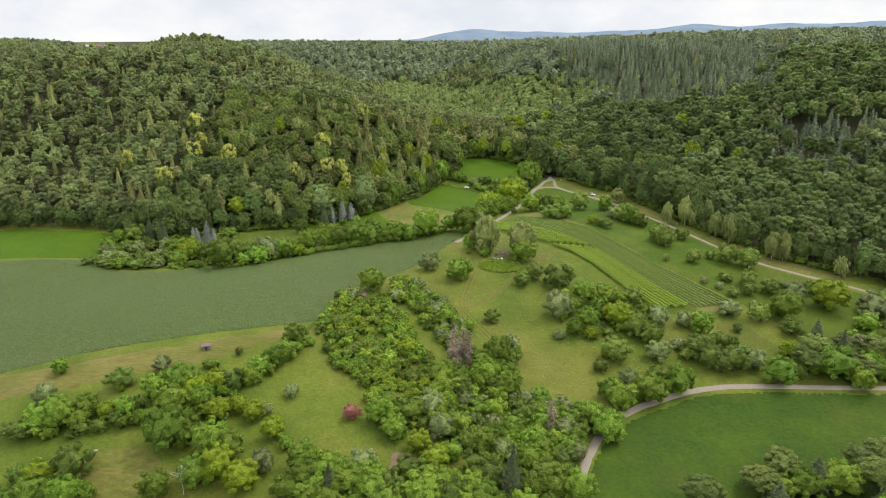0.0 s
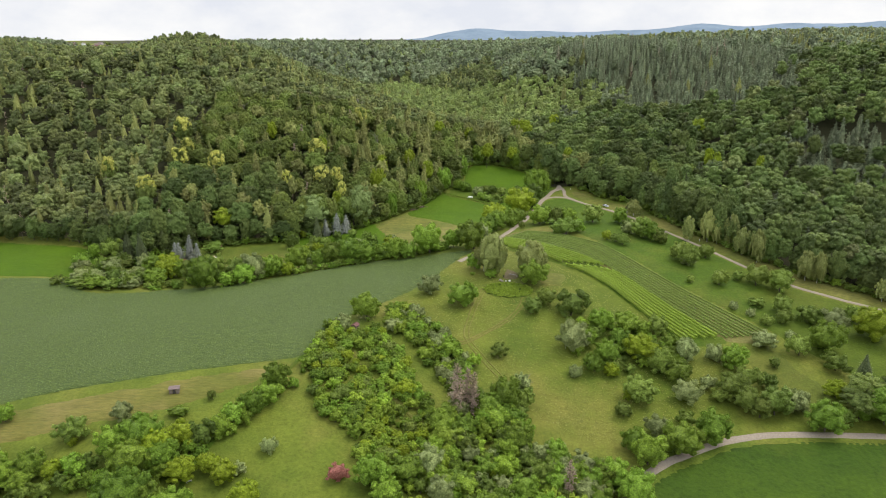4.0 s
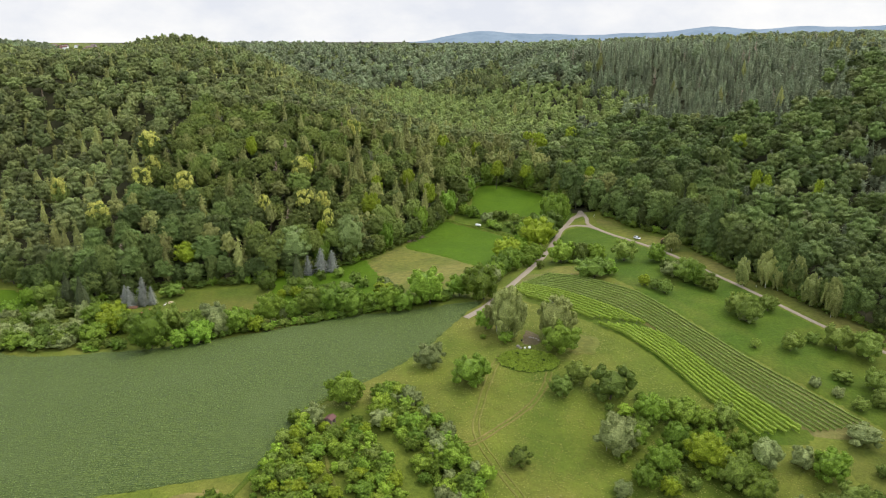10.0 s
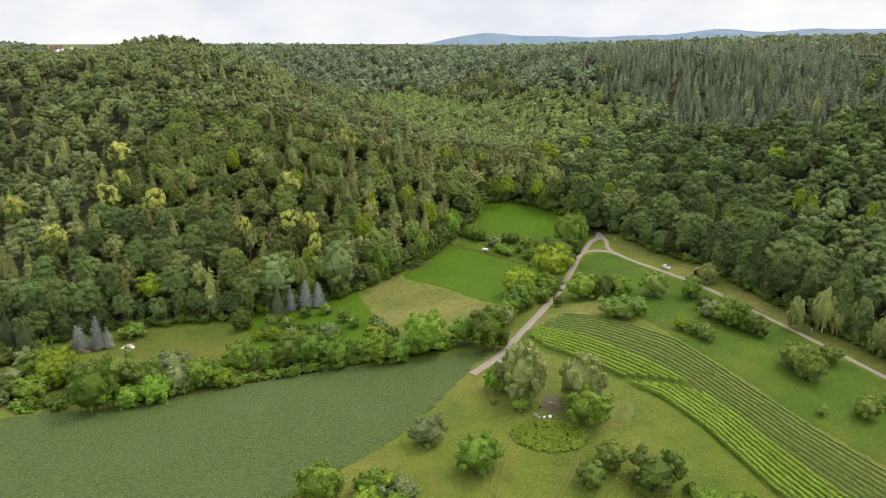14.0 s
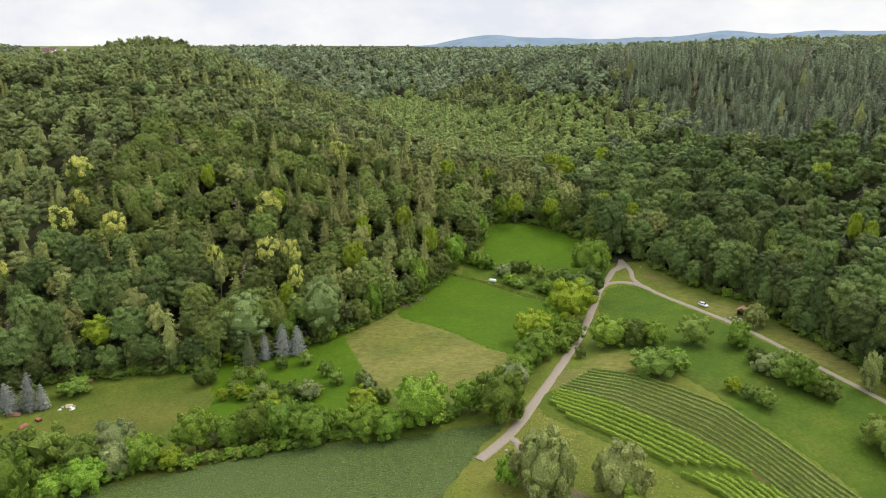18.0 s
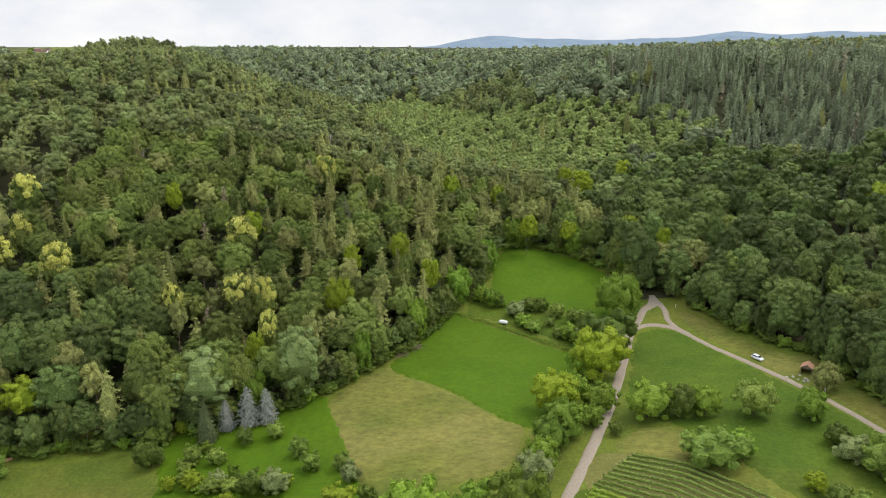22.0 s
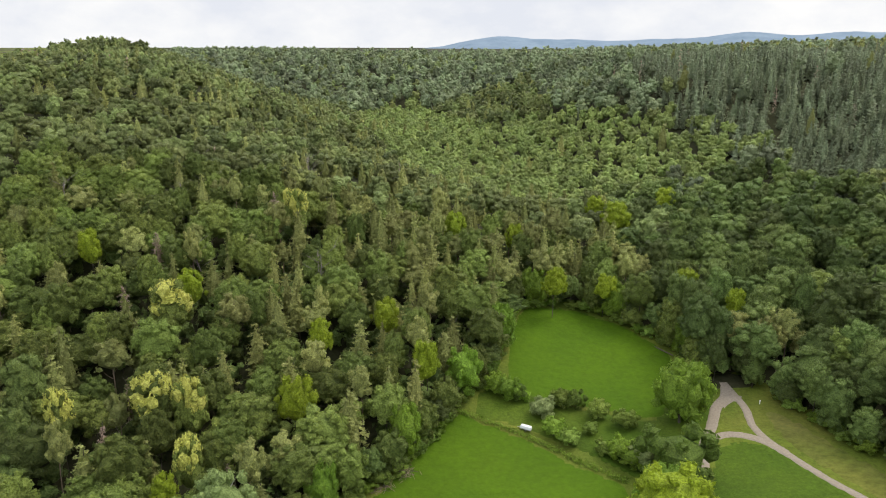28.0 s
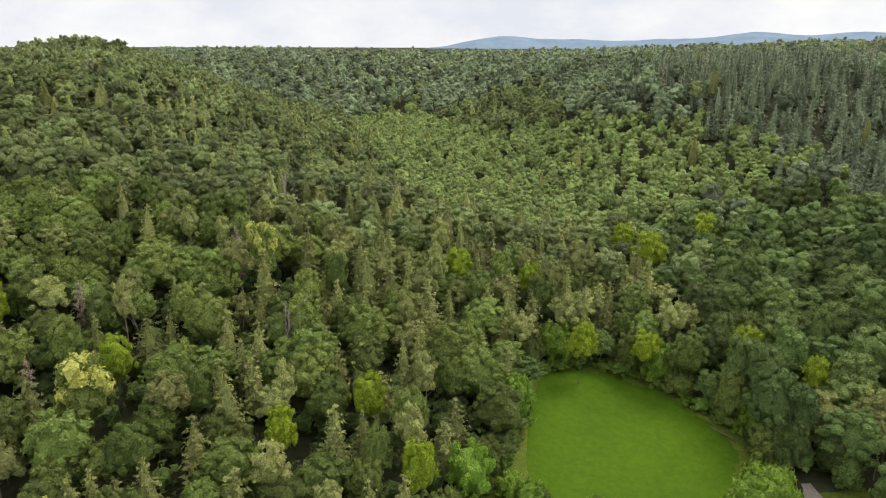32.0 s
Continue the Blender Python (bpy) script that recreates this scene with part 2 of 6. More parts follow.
def ground_z(x, y):
    """Height of the land: a plateau that rises to the north, with hills and hollows laid over it."""
    x, y = np.asarray(x, float) / PLAN, np.asarray(y, float) / PLAN
    s = np.clip((y - 420) / 700, 0, 1)
    z = -16 + 92 * s * s * (3 - 2 * s)
    for j, row in enumerate(FINE):
        for i, a in enumerate(row):
            z = z + a * np.exp(-((x + 300 - 100 * i) ** 2 + (y - 100 - 100 * j) ** 2) / 12800)
    for j, row in enumerate(WIDE):
        for i, a in enumerate(row):
            z = z + a * np.exp(-((x + 800 - 400 * i) ** 2 + (y - 300 - 400 * j) ** 2) / 115200)
    z = z + 26 * np.exp(-((x - 140) ** 2) / 9800 - ((y - 772) ** 2) / 6000)
    z = np.where(z > 58, 58 + 20 * np.tanh((z - 58) / 20), z)
    z = z - 16 * np.exp(-((x + 375) ** 2) / 7000 - ((y - 905) ** 2) / 26000) - 7 * np.exp(-((x + 470) ** 2) / 12000 - ((y - 1080) ** 2) / 30000)
    back = np.clip((y - 880) / 180, 0, 1)
    z = z + 2.6 * back * back * (3 - 2 * back) - 4 * np.exp(-((x + 318) ** 2) / 2600 - ((y - 765) ** 2) / 4000) - 5.5 * np.exp(-((x + 268) ** 2) / 4500 - ((y - 660) ** 2) / 7000)
    return PLAN * (z + 11 * np.exp(-((x + 272) ** 2) / 2900 - ((y - 835) ** 2) / 3000) + 4 * np.exp(-((x - 480) ** 2 + (y - 900) ** 2) / 60000))


def gz(x, y):
    return float(ground_z(x, y))


def mesh_of(name, verts, faces, mats, index=None, smooth=False, tint=None):
    me = bpy.data.meshes.new(name)
    verts = np.asarray(verts, np.float32)
    if isinstance(faces, np.ndarray):
        n, k = faces.shape
        me.vertices.add(len(verts))
        me.vertices.foreach_set("co", verts.ravel())
        me.loops.add(n * k)
        me.loops.foreach_set("vertex_index", faces.astype(np.int32).ravel())
        me.polygons.add(n)
        me.polygons.foreach_set("loop_start", np.arange(0, n * k, k, dtype=np.int32))
        me.polygons.foreach_set("loop_total", np.full(n, k, np.int32))
        me.update(calc_edges=True)
    else:
        me.from_pydata(verts.tolist(), [], faces)
    for m in mats if isinstance(mats, (list, tuple)) else [mats]:
        me.materials.append(m)
    if index is not None:
        me.polygons.foreach_set("material_index", np.asarray(index, np.int32))
    me.polygons.foreach_set("use_smooth", np.full(len(me.polygons), smooth))
    if tint is not None:
        me.attributes.new("tint", "FLOAT", "FACE").data.foreach_set("value", np.asarray(tint, np.float32))
    return me


def steps(a, b, fine_a, fine_b, d, growth=1.25):
    """Coordinates from a to b, d apart between fine_a and fine_b and ever wider outside."""
    mid = list(np.arange(fine_a, fine_b + 0.1, d))
    out, s, v = [], d, fine_b
    while v < b:
        s *= growth
        v = min(v + s, b)
        out.append(v)
    back, s, v = [], d, fine_a
    while v > a:
        s *= growth
        v = max(v - s, a)
        back.append(v)
    return np.array(back[::-1] + mid + out)


def build_ground():
    xs, ys = steps(-4600, 4600, -310, 310, 5), steps(-1200, 4900, 120, 680, 5)
    X, Y = np.meshgrid(xs, ys)
    Z = ground_z(X, Y)
    nx, ny = len(xs), len(ys)
    i = np.arange(nx * ny).reshape(ny, nx)
    faces = np.stack([i[:-1, :-1], i[:-1, 1:], i[1:, 1:], i[1:, :-1]], -1).reshape(-1, 4)
    me = mesh_of("ground", np.stack([X, Y, Z], -1).reshape(-1, 3), faces, M_MEADOW, smooth=True)
    tagged(new("ground", me), "yellow-green rough hill meadow rolling between fields and woods", "ground", kind="structure")


build_ground()


def wiggled(points, step, amount, closed, seed):
    """A polyline rounded at its corners, cut into short steps, its line slightly uneven."""
    p = [Vector((x, y)) for x, y in points]
    n, out = len(p), []
    for k in range(n if closed else n - 1):
        a, b = p[k], p[(k + 1) % n]
        pa = p[(k - 1) % n] if closed or k else a
        pb = p[(k + 2) % n] if closed or k + 2 < n else b
        cuts = max(1, int((b - a).length / step))
        for j in range(cuts):
            t = j / cuts
            q = 0.5 * ((2 * a) + (b - pa) * t + (2 * pa - 5 * a + 4 * b - pb) * t * t + (3 * a - pa - 3 * b + pb) * t ** 3)
            w = noise.noise(Vector((q.x * 0.12 + seed, q.y * 0.12, seed))) + 0.6 * noise.noise(Vector((q.x * 0.5, q.y * 0.5 + seed, 0)))
            out.append(Vector((q.x + amount * w, q.y + amount * noise.noise(Vector((q.y * 0.2, seed, q.x * 0.2))))))
    if not closed:
        out.append(p[-1])
    return out


def inside(poly, x, y):
    r = np.zeros(np.shape(x), bool)
    for (x0, y0), (x1, y1) in zip(poly, poly[1:] + poly[:1]):
        if y0 != y1:
            r ^= ((y0 > y) != (y1 > y)) & (x < (x1 - x0) * (y - y0) / (y1 - y0) + x0)
    return r


def patch(name, points, mat, label, category, lift=0.12, step=2.0, amount=0.7, seed=1.0, grid=2.5):
    """A piece of land that lies on the terrain."""
    from mathutils.geometry import delaunay_2d_cdt
    rim = wiggled([(x * PLAN, y * PLAN) for x, y in points], step, amount, True, seed)
    poly = [(v.x, v.y) for v in rim]
    ax = np.array(poly)
    X, Y = np.meshgrid(np.arange(ax[:, 0].min(), ax[:, 0].max(), grid), np.arange(ax[:, 1].min(), ax[:, 1].max(), grid))
    X, Y = X.ravel(), Y.ravel()
    keep = inside(poly, X, Y)
    pts = rim + [Vector((a, b)) for a, b in zip(X[keep], Y[keep])]
    k = len(rim)
    v, _, f, *_ = delaunay_2d_cdt(pts, [(i, (i + 1) % k) for i in range(k)], [], 1, 1e-4)
    co = np.array([(q.x, q.y) for q in v])
    z = ground_z(co[:, 0], co[:, 1]) + lift
    z[:k] -= lift + 0.03 + 0.12 * np.random.default_rng(int(seed * 10)).random(k)
    me = mesh_of(name, np.column_stack([co, z]), [tuple(q) for q in f], mat, smooth=True)
    return tagged(new(name, me), label, category, kind="structure")


def ribbon(name, points, width, mat, label, lift=0.22, seed=3.0, kind="structure"):
    """A road that follows the terrain, its crown a little above its edges, the shoulders sunk into the ground."""
    line = wiggled([(x * PLAN, y * PLAN) for x, y in points], 2.0, 0.25, False, seed)
    verts, faces = [], []
    for k, q in enumerate(line):
        d = (line[min(k + 1, len(line) - 1)] - line[max(k - 1, 0)]).normalized()
        s = Vector((-d.y, d.x))
        wid = width * (1 + 0.10 * noise.noise(Vector((q.x * 0.3, q.y * 0.3, seed))))
        for o, dz in ((-0.62, -0.30), (-0.5, -0.03), (-0.2, 0.04), (0.2, 0.04), (0.5, -0.03), (0.62, -0.30)):
            w = q + s * wid * o
            verts.append((w.x, w.y, gz(w.x, w.y) + lift + dz))
        if k:
            a, b = 6 * k - 6, 6 * k
            faces += [(a + j, b + j, b + j + 1, a + j + 1) for j in range(5)]
    me = mesh_of(name, verts, faces, mat, smooth=True)
    return tagged(new(name, me), label, "road", kind=kind)


FIELD = [(-320, 165), (-220, 172), (-132, 195), (-109, 202), (-86, 208), (-61, 216), (-50, 220), (-40, 225), (-38, 231), (-33, 250), (-18, 266), (-6, 281), (8, 308), (13, 318),
         (1, 317), (-9, 314.5), (-37, 314.5), (-66, 308), (-93, 300.5), (-110, 298.5), (-124, 295.5), (-142, 297), (-148, 312), (-200, 311), (-320, 314)]
patch("crop_field", FIELD, M_CROP, "bluish-green leafy crop field with faint drilled rows", "field", 0.3, 2.5, 0.5, 1.3)
patch("bright_field", [(-320, 317), (-200, 314), (-150, 315), (-152, 337), (-167, 349), (-195, 354), (-230, 362), (-320, 365)], M_BRIGHT, "bright green even grass field below the wood", "field", 0.12, 3.0, 0.6, 2.1)
patch("far_meadow", [(13.5, 448), (14.5, 464), (16.5, 476), (21.5, 487), (34, 489.5), (46, 484), (54, 476), (61, 462), (57, 452), (50, 434), (36, 438), (22, 441)], M_BRIGHT, "bright green mown meadow enclosed by woods", "meadow", 0.12, 3.0, 0.5, 3.2)
patch("middle_meadow", [(-14.9, 395.7), (-19, 400), (-13, 410), (-4.5, 428), (0.5, 434), (5, 431.6), (10.8, 428.6), (18.8, 423.4), (27, 415.6), (35.6, 409), (36.5, 404), (33, 391), (27, 376), (21.5, 362.5), (17.4, 363.4), (12.3, 368.5), (6.4, 376.8), (-0.2, 385), (-5.9, 389.9)], M_BRIGHT, "bright green mown meadow beside the hay meadow", "meadow", 0.12, 2.5, 0.4, 4.4)
patch("hay_meadow", [(-29.5, 370), (-33, 380), (-30, 387), (-23, 396), (-19, 400), (-14.9, 395.4), (-5.9, 389.9), (-0.2, 385), (6.4, 376.8), (12.3, 368.5), (17.4, 363.4), (12.7, 345.5), (1.3, 338.9), (-9.5, 333.2), (-15.5, 331), (-23.4, 353.4)], M_DRY, "straw-coloured uncut hay meadow with streaks", "meadow", 0.21, 2.5, 0.4, 5.1)
patch("garden_meadow", [(-113, 334), (-110, 352), (-95, 357), (-72, 360), (-66, 345), (-70, 325), (-100, 318), (-116, 322)], M_GARDEN, "rough olive-green meadow of an orchard garden", "meadow", 0.12, 2.5, 0.5, 6.1)
patch("orchard_lawn", [(-72, 365), (-53, 375), (-42, 380), (-35, 385), (-31, 376), (-22.5, 354), (-13.5, 329), (-20, 325), (-45, 326), (-70, 325), (-66, 345)], M_BRIGHT, "bright green lawn under small orchard trees", "lawn", 0.17, 2.5, 0.4, 6.6)
patch("slope_meadow", [(60, 422), (70, 422), (78, 407), (89, 384), (99, 363), (112, 336), (124, 313), (137, 296), (155, 284), (175, 268), (170, 240), (140, 228), (112, 262), (92, 287), (83, 303), (70, 330), (60, 352), (47, 377), (51, 398), (56, 414)],
      M_SLOPE, "green sloping orchard meadow between the roads", "meadow", 0.12, 3.0, 0.5, 7.7)
patch("valley_meadow", [(33, 140), (38, 158), (42, 168), (48, 177), (58, 187), (70, 194), (80, 199), (94, 202), (112, 202.5), (142, 202.5), (230, 205), (260, 150), (200, 120), (100, 112), (50, 120)], M_LUSH, "deep green lush valley meadow inside the road bend", "meadow", 0.14, 3.0, 0.3, 8.2)
ribbon("road_track", [(7, 303), (15, 314), (22, 329), (31, 350), (40.5, 374), (48.4, 396.6), (52.6, 409), (56.6, 421.5), (61.5, 430.8), (65.0, 438.4), (68.2, 442.2), (69.8, 445.5), (70.2, 449)], 2.9, M_ROAD, "pale gravel farm track along the ridge", 0.22, 3.0)
ribbon("road_loop", [(55.5, 418), (57.8, 422.8), (60.8, 425.6), (64.5, 426.4), (68.4, 425), (71.8, 421.6), (73.6, 418)], 2.6, M_ROAD, "pale gravel link of the road fork", 0.235, 3.5)
ribbon("road_mouth", [(65.6, 438.6), (68, 441), (70, 442), (72, 441)], 3.4, M_ROAD, "pale gravel mouth of the forest road", 0.262, 3.8)
ribbon("road_forest", [(70.4, 449), (70.8, 444.5), (71.4, 440), (71.4, 435), (70.6, 430), (70.9, 426), (72.3, 421), (76.8, 410.3), (86, 393.5), (95, 376), (103, 356), (112, 338), (124, 316), (136, 299), (152, 288), (168, 279), (190, 265), (230, 250)], 2.1, M_ROAD, "pale gravel road along the forest edge", 0.25, 4.0)
patch("strip_lawn", [(4, 434), (14, 430), (26, 423), (37, 413), (48, 404), (58, 424), (66, 444), (66, 452), (60, 456), (48, 434), (34, 438), (10, 446)], M_SLOPE, "green garden strip between the mown meadows", "lawn", 0.10, 2.5, 0.4, 8.8)
ribbon("road_valley", [(20, 120), (33, 150), (37, 161), (41, 170), (47, 180), (57, 190), (70, 197.5), (80, 202), (94, 205), (112, 205.5), (142, 205.5), (220, 208)], 2.7, M_ROAD, "grey lane curving through the valley meadow", 0.25, 5.0)


# ---- plants: crowns are made of lobes, each a lumpy core covered with small sprays of leaves ----
def ico(level):
    bm = bmesh.new()
    bmesh.ops.create_icosphere(bm, subdivisions=level, radius=1)
    v = np.array([q.co[:] for q in bm.verts])
    f = np.array([[q.index for q in p.verts] for p in bm.faces])
    bm.free()
    return v, f


ICO = {1: ico(1), 2: ico(2)}


def sprays(rng, pos, nrm, size, flat=0.32):
    """Bent little leaf sprays, one at each place, facing roughly along its normal: four corners each, one folded."""
    n = len(pos)
    nrm = nrm + rng.normal(0, 0.45, (n, 3))
    nrm /= np.linalg.norm(nrm, axis=1, keepdims=True)
    t = np.cross(nrm, rng.normal(0, 1, (n, 3)))
    t /= np.linalg.norm(t, axis=1, keepdims=True) + 1e-9
    u = np.cross(nrm, t)
    s = size * rng.uniform(0.6, 1.35, (n, 1))
    w = s * rng.uniform(0.55, 0.95, (n, 1))
    a = pos - t * s - u * w * rng.uniform(0.2, 0.7, (n, 1))
    b = pos + u * w * rng.uniform(-1.0, -0.5, (n, 1)) + t * s * 0.3 + nrm * s * 0.25
    c = pos + t * s + u * w * 0.3
    d = pos + u * w - nrm * s * 0.35 - t * s * 0.2
    v = np.stack([a, b, c, d], 1)
    v[:, :, 2] = pos[:, None, 2] + (v[:, :, 2] - pos[:, None, 2]) * flat
    v = v.reshape(-1, 3)
    i = np.arange(n)[:, None] * 4
    return v, np.concatenate([i + [0, 1, 2], i + [0, 2, 3]])


def leaflets(rng, pos, nrm, size, flat, jitter=0.42):
    """Small leafy twigs: one crooked three-cornered blade at each place, loosely facing along its normal."""
    n = len(pos)
    nrm = nrm + rng.normal(0, jitter, (n, 3))
    nrm /= np.linalg.norm(nrm, axis=1, keepdims=True)
    t = np.cross(nrm, rng.normal(0, 1, (n, 3)))
    t /= np.linalg.norm(t, axis=1, keepdims=True) + 1e-9
    u = np.cross(nrm, t)
    s = size * rng.uniform(0.55, 1.45, (n, 1))
    a = pos - t * s * 0.9 - u * s * rng.uniform(0.3, 0.7, (n, 1))
    b = pos + t * s * rng.uniform(0.6, 1.1, (n, 1)) - u * s * 0.35
    c = pos + u * s * rng.uniform(0.7, 1.1, (n, 1)) - nrm * s * 0.3
    v = np.stack([a, b, c], 1)
    v[:, :, 2] = pos[:, None, 2] + (v[:, :, 2] - pos[:, None, 2]) * flat
    return v.reshape(-1, 3), np.arange(3 * n).reshape(n, 3)


class Builder:
    """Gathers vertices and triangles."""

    def __init__(self):
        self.v, self.f, self.m, self.n = [], [], [], 0

    def add(self, v, f, m=0):
        self.v.append(np.asarray(v, float))
        self.f.append(np.asarray(f) + self.n)
        self.m.append(np.full(len(f), m))
        self.n += len(v)

    def done(self):
        return np.concatenate(self.v), np.concatenate(self.f), np.concatenate(self.m)


def broad_crown(seed, lobes=30, leaves=1100, leaf=0.062, level=1, low=0.22, ratio=0.36, lobe=(0.17, 0.30), open_=1.0, hang=0.0, core=2, dome=0.8, top=-1.0):
    """A crown of unit radius between the heights low and 1 in a unit-high tree: a domed core set with many round clumps of leaves.
    ratio is the tree's radius over its height, so that the clumps come out round; only the clumps above top (-1 to 1) are made."""
    rng = np.random.default_rng(seed)
    B = Builder()
    floor = -0.8 if low < 0.15 else -0.4
    mid = 0.5 if low < 0.15 else 0.42
    cz = low + mid * (1 - low)
    up, down = 1 - cz, cz - low
    wave, turn, lean = rng.uniform(0.03, 0.16, 2), rng.uniform(0, 6.28, 2), rng.normal(0, 0.06, 2)

    def outline(a):
        return 1 + wave[0] * np.cos(2 * a + turn[0]) + wave[1] * np.cos(3 * a + turn[1])

    if top <= -1:
        v, f = ICO[core]
        d = v * (1 + rng.normal(0, 0.05, (len(v), 1)))
        d[:, :2] *= 0.77 * open_ * outline(np.arctan2(v[:, 1], v[:, 0]))[:, None] * (1 - 0.25 * np.clip(-v[:, 2:], 0, 1))
        d[:, 2] = cz + np.where(d[:, 2] > 0, d[:, 2] * up * 0.82, d[:, 2] * down * 0.8)
        d[:, :2] += lean
        B.add(d, f)
    k = np.arange(lobes)
    a = 2.39996 * k + rng.uniform(-0.5, 0.5, lobes)
    sz = np.clip(floor + (0.99 - floor) * (k + 0.5) / lobes + rng.uniform(-0.07, 0.07, lobes), -1, 0.99)
    rad = rng.uniform(*lobe, lobes)
    out = (1 - rad * 0.8) * rng.uniform(0.80, 1.12, lobes) * open_ * outline(a)
    wide = np.where(sz > 0, np.sqrt(1 - sz * sz) ** dome, np.maximum(np.sqrt(1 - sz * sz), 0.75))
    cen = np.column_stack([np.cos(a) * wide * out + lean[0], np.sin(a) * wide * out + lean[1], cz + np.where(sz > 0, up, down) * sz * rng.uniform(0.90, 1.05, lobes)])
    cen[:, 2] = np.minimum(cen[:, 2], 1 - rad * ratio * 0.7)
    cen, rad = cen[sz >= top], rad[sz >= top]
    zs = ratio * (1 + hang)
    if level:
        v, f = ICO[level]
        for c, r in zip(cen, rad):
            B.add(c + v * (1 + rng.normal(0, 0.16, (len(v), 1))) * r * 0.88 * np.array([1, 1, zs]), f)
    n = int(leaves * 1.6)
    pick = rng.choice(len(rad), n, p=rad ** 2 / (rad ** 2).sum())
    d = rng.normal(0, 1, (n, 3))
    away = np.column_stack([cen[pick, :2], (cen[pick, 2] - cz) / zs])
    d += 0.7 * away / (np.linalg.norm(away, axis=1, keepdims=True) + 1e-6)
    d[:, 2] = np.where(d[:, 2] < -0.3, -d[:, 2] * 0.6, d[:, 2])
    d /= np.linalg.norm(d, axis=1, keepdims=True)
    p = cen[pick] + d * rad[pick][:, None] * rng.uniform(0.70, 1.18, (n, 1)) * np.array([1, 1, zs])
    p[:, 2] -= hang * 0.10 * rng.random(n)
    q, cs = p / np.array([1, 1, zs]), cen / np.array([1, 1, zs])
    deep = np.zeros(n, bool)
    for c, r in zip(cs, rad):
        deep |= np.linalg.norm(q - c, axis=1) < r * 0.62
    p, d = p[~deep][:leaves], d[~deep][:leaves]
    B.add(*leaflets(rng, p, d, leaf, ratio * (1 + 1.5 * hang)))
    return B.done()


def cone_crown(seed, tiers=9, blades=8, low=0.15, ragged=0.25, droop=0.05, core=0.42, tufts=5, power=0.8, ratio=0.24, leaf=0.15, jitter=0.45):
    """A conifer of unit radius and height: whorls of boughs about a slender core, each bough a row of needled twigs."""
    rng = np.random.default_rng(seed)
    B = Builder()
    if core:
        ring = np.linspace(0, 2 * math.pi, 7)[:-1]
        cv = [(core * math.cos(a) * 0.9, core * math.sin(a) * 0.9, low) for a in ring] + [(core * 0.62 * math.cos(a), core * 0.62 * math.sin(a), low + 0.5 * (1 - low)) for a in ring] + [(0, 0, 0.96)]
        cf = []
        for k in range(6):
            j = (k + 1) % 6
            cf += [(k, j, 6 + j), (k, 6 + j, 6 + k), (6 + k, 6 + j, 12)]
        B.add(cv, cf)
    pos, way, size = [], [], []
    for t in range(tiers):
        u = (t + 0.3) / tiers
        z = low + (1 - low) * u
        r = (1 - u) ** power * (1 - 0.25 * (u < 0.12)) + 0.03
        nb = max(4, int(blades * (0.45 + 0.55 * (1 - u)) + 0.5))
        a = 2 * math.pi * (np.arange(nb) + 0.5 * (t % 2)) / nb + rng.uniform(-0.3, 0.3, nb)
        rr = r * (1 - ragged * rng.random(nb)) * (rng.random(nb) > ragged * 0.35)
        zz = z + rng.uniform(-0.4, 0.4, nb) * (1 - low) / tiers
        for k in range(nb):
            if rr[k] <= 0:
                continue
            m = max(2, int(tufts * (0.35 + 0.65 * rr[k])))
            s = (np.arange(m) + rng.uniform(0.2, 0.9, m)) / m
            aa = a[k] + rng.normal(0, 0.18, m)
            rad = rr[k] * (0.30 + 0.72 * s)
            pos.append(np.column_stack([np.cos(aa) * rad, np.sin(aa) * rad, zz[k] - droop * rad * rad + rng.normal(0, 0.008, m)]))
            way.append(np.column_stack([np.cos(aa), np.sin(aa), np.full(m, 1.1)]))
            size.append((0.55 + 0.45 * rr[k]) * (1.15 - 0.45 * s))
    p, w, q = np.concatenate(pos), np.concatenate(way), np.concatenate(size)
    B.add(*leaflets(rng, p, w, leaf * q[:, None], ratio, jitter))
    lead = rng.normal(0, 1, (3, 2)) * 0.06
    B.add([(lead[k, 0], lead[k, 1], 0.92) for k in range(3)] + [(0, 0, 1.0)], [(0, 1, 3), (1, 2, 3), (2, 0, 3)])
    return B.done()


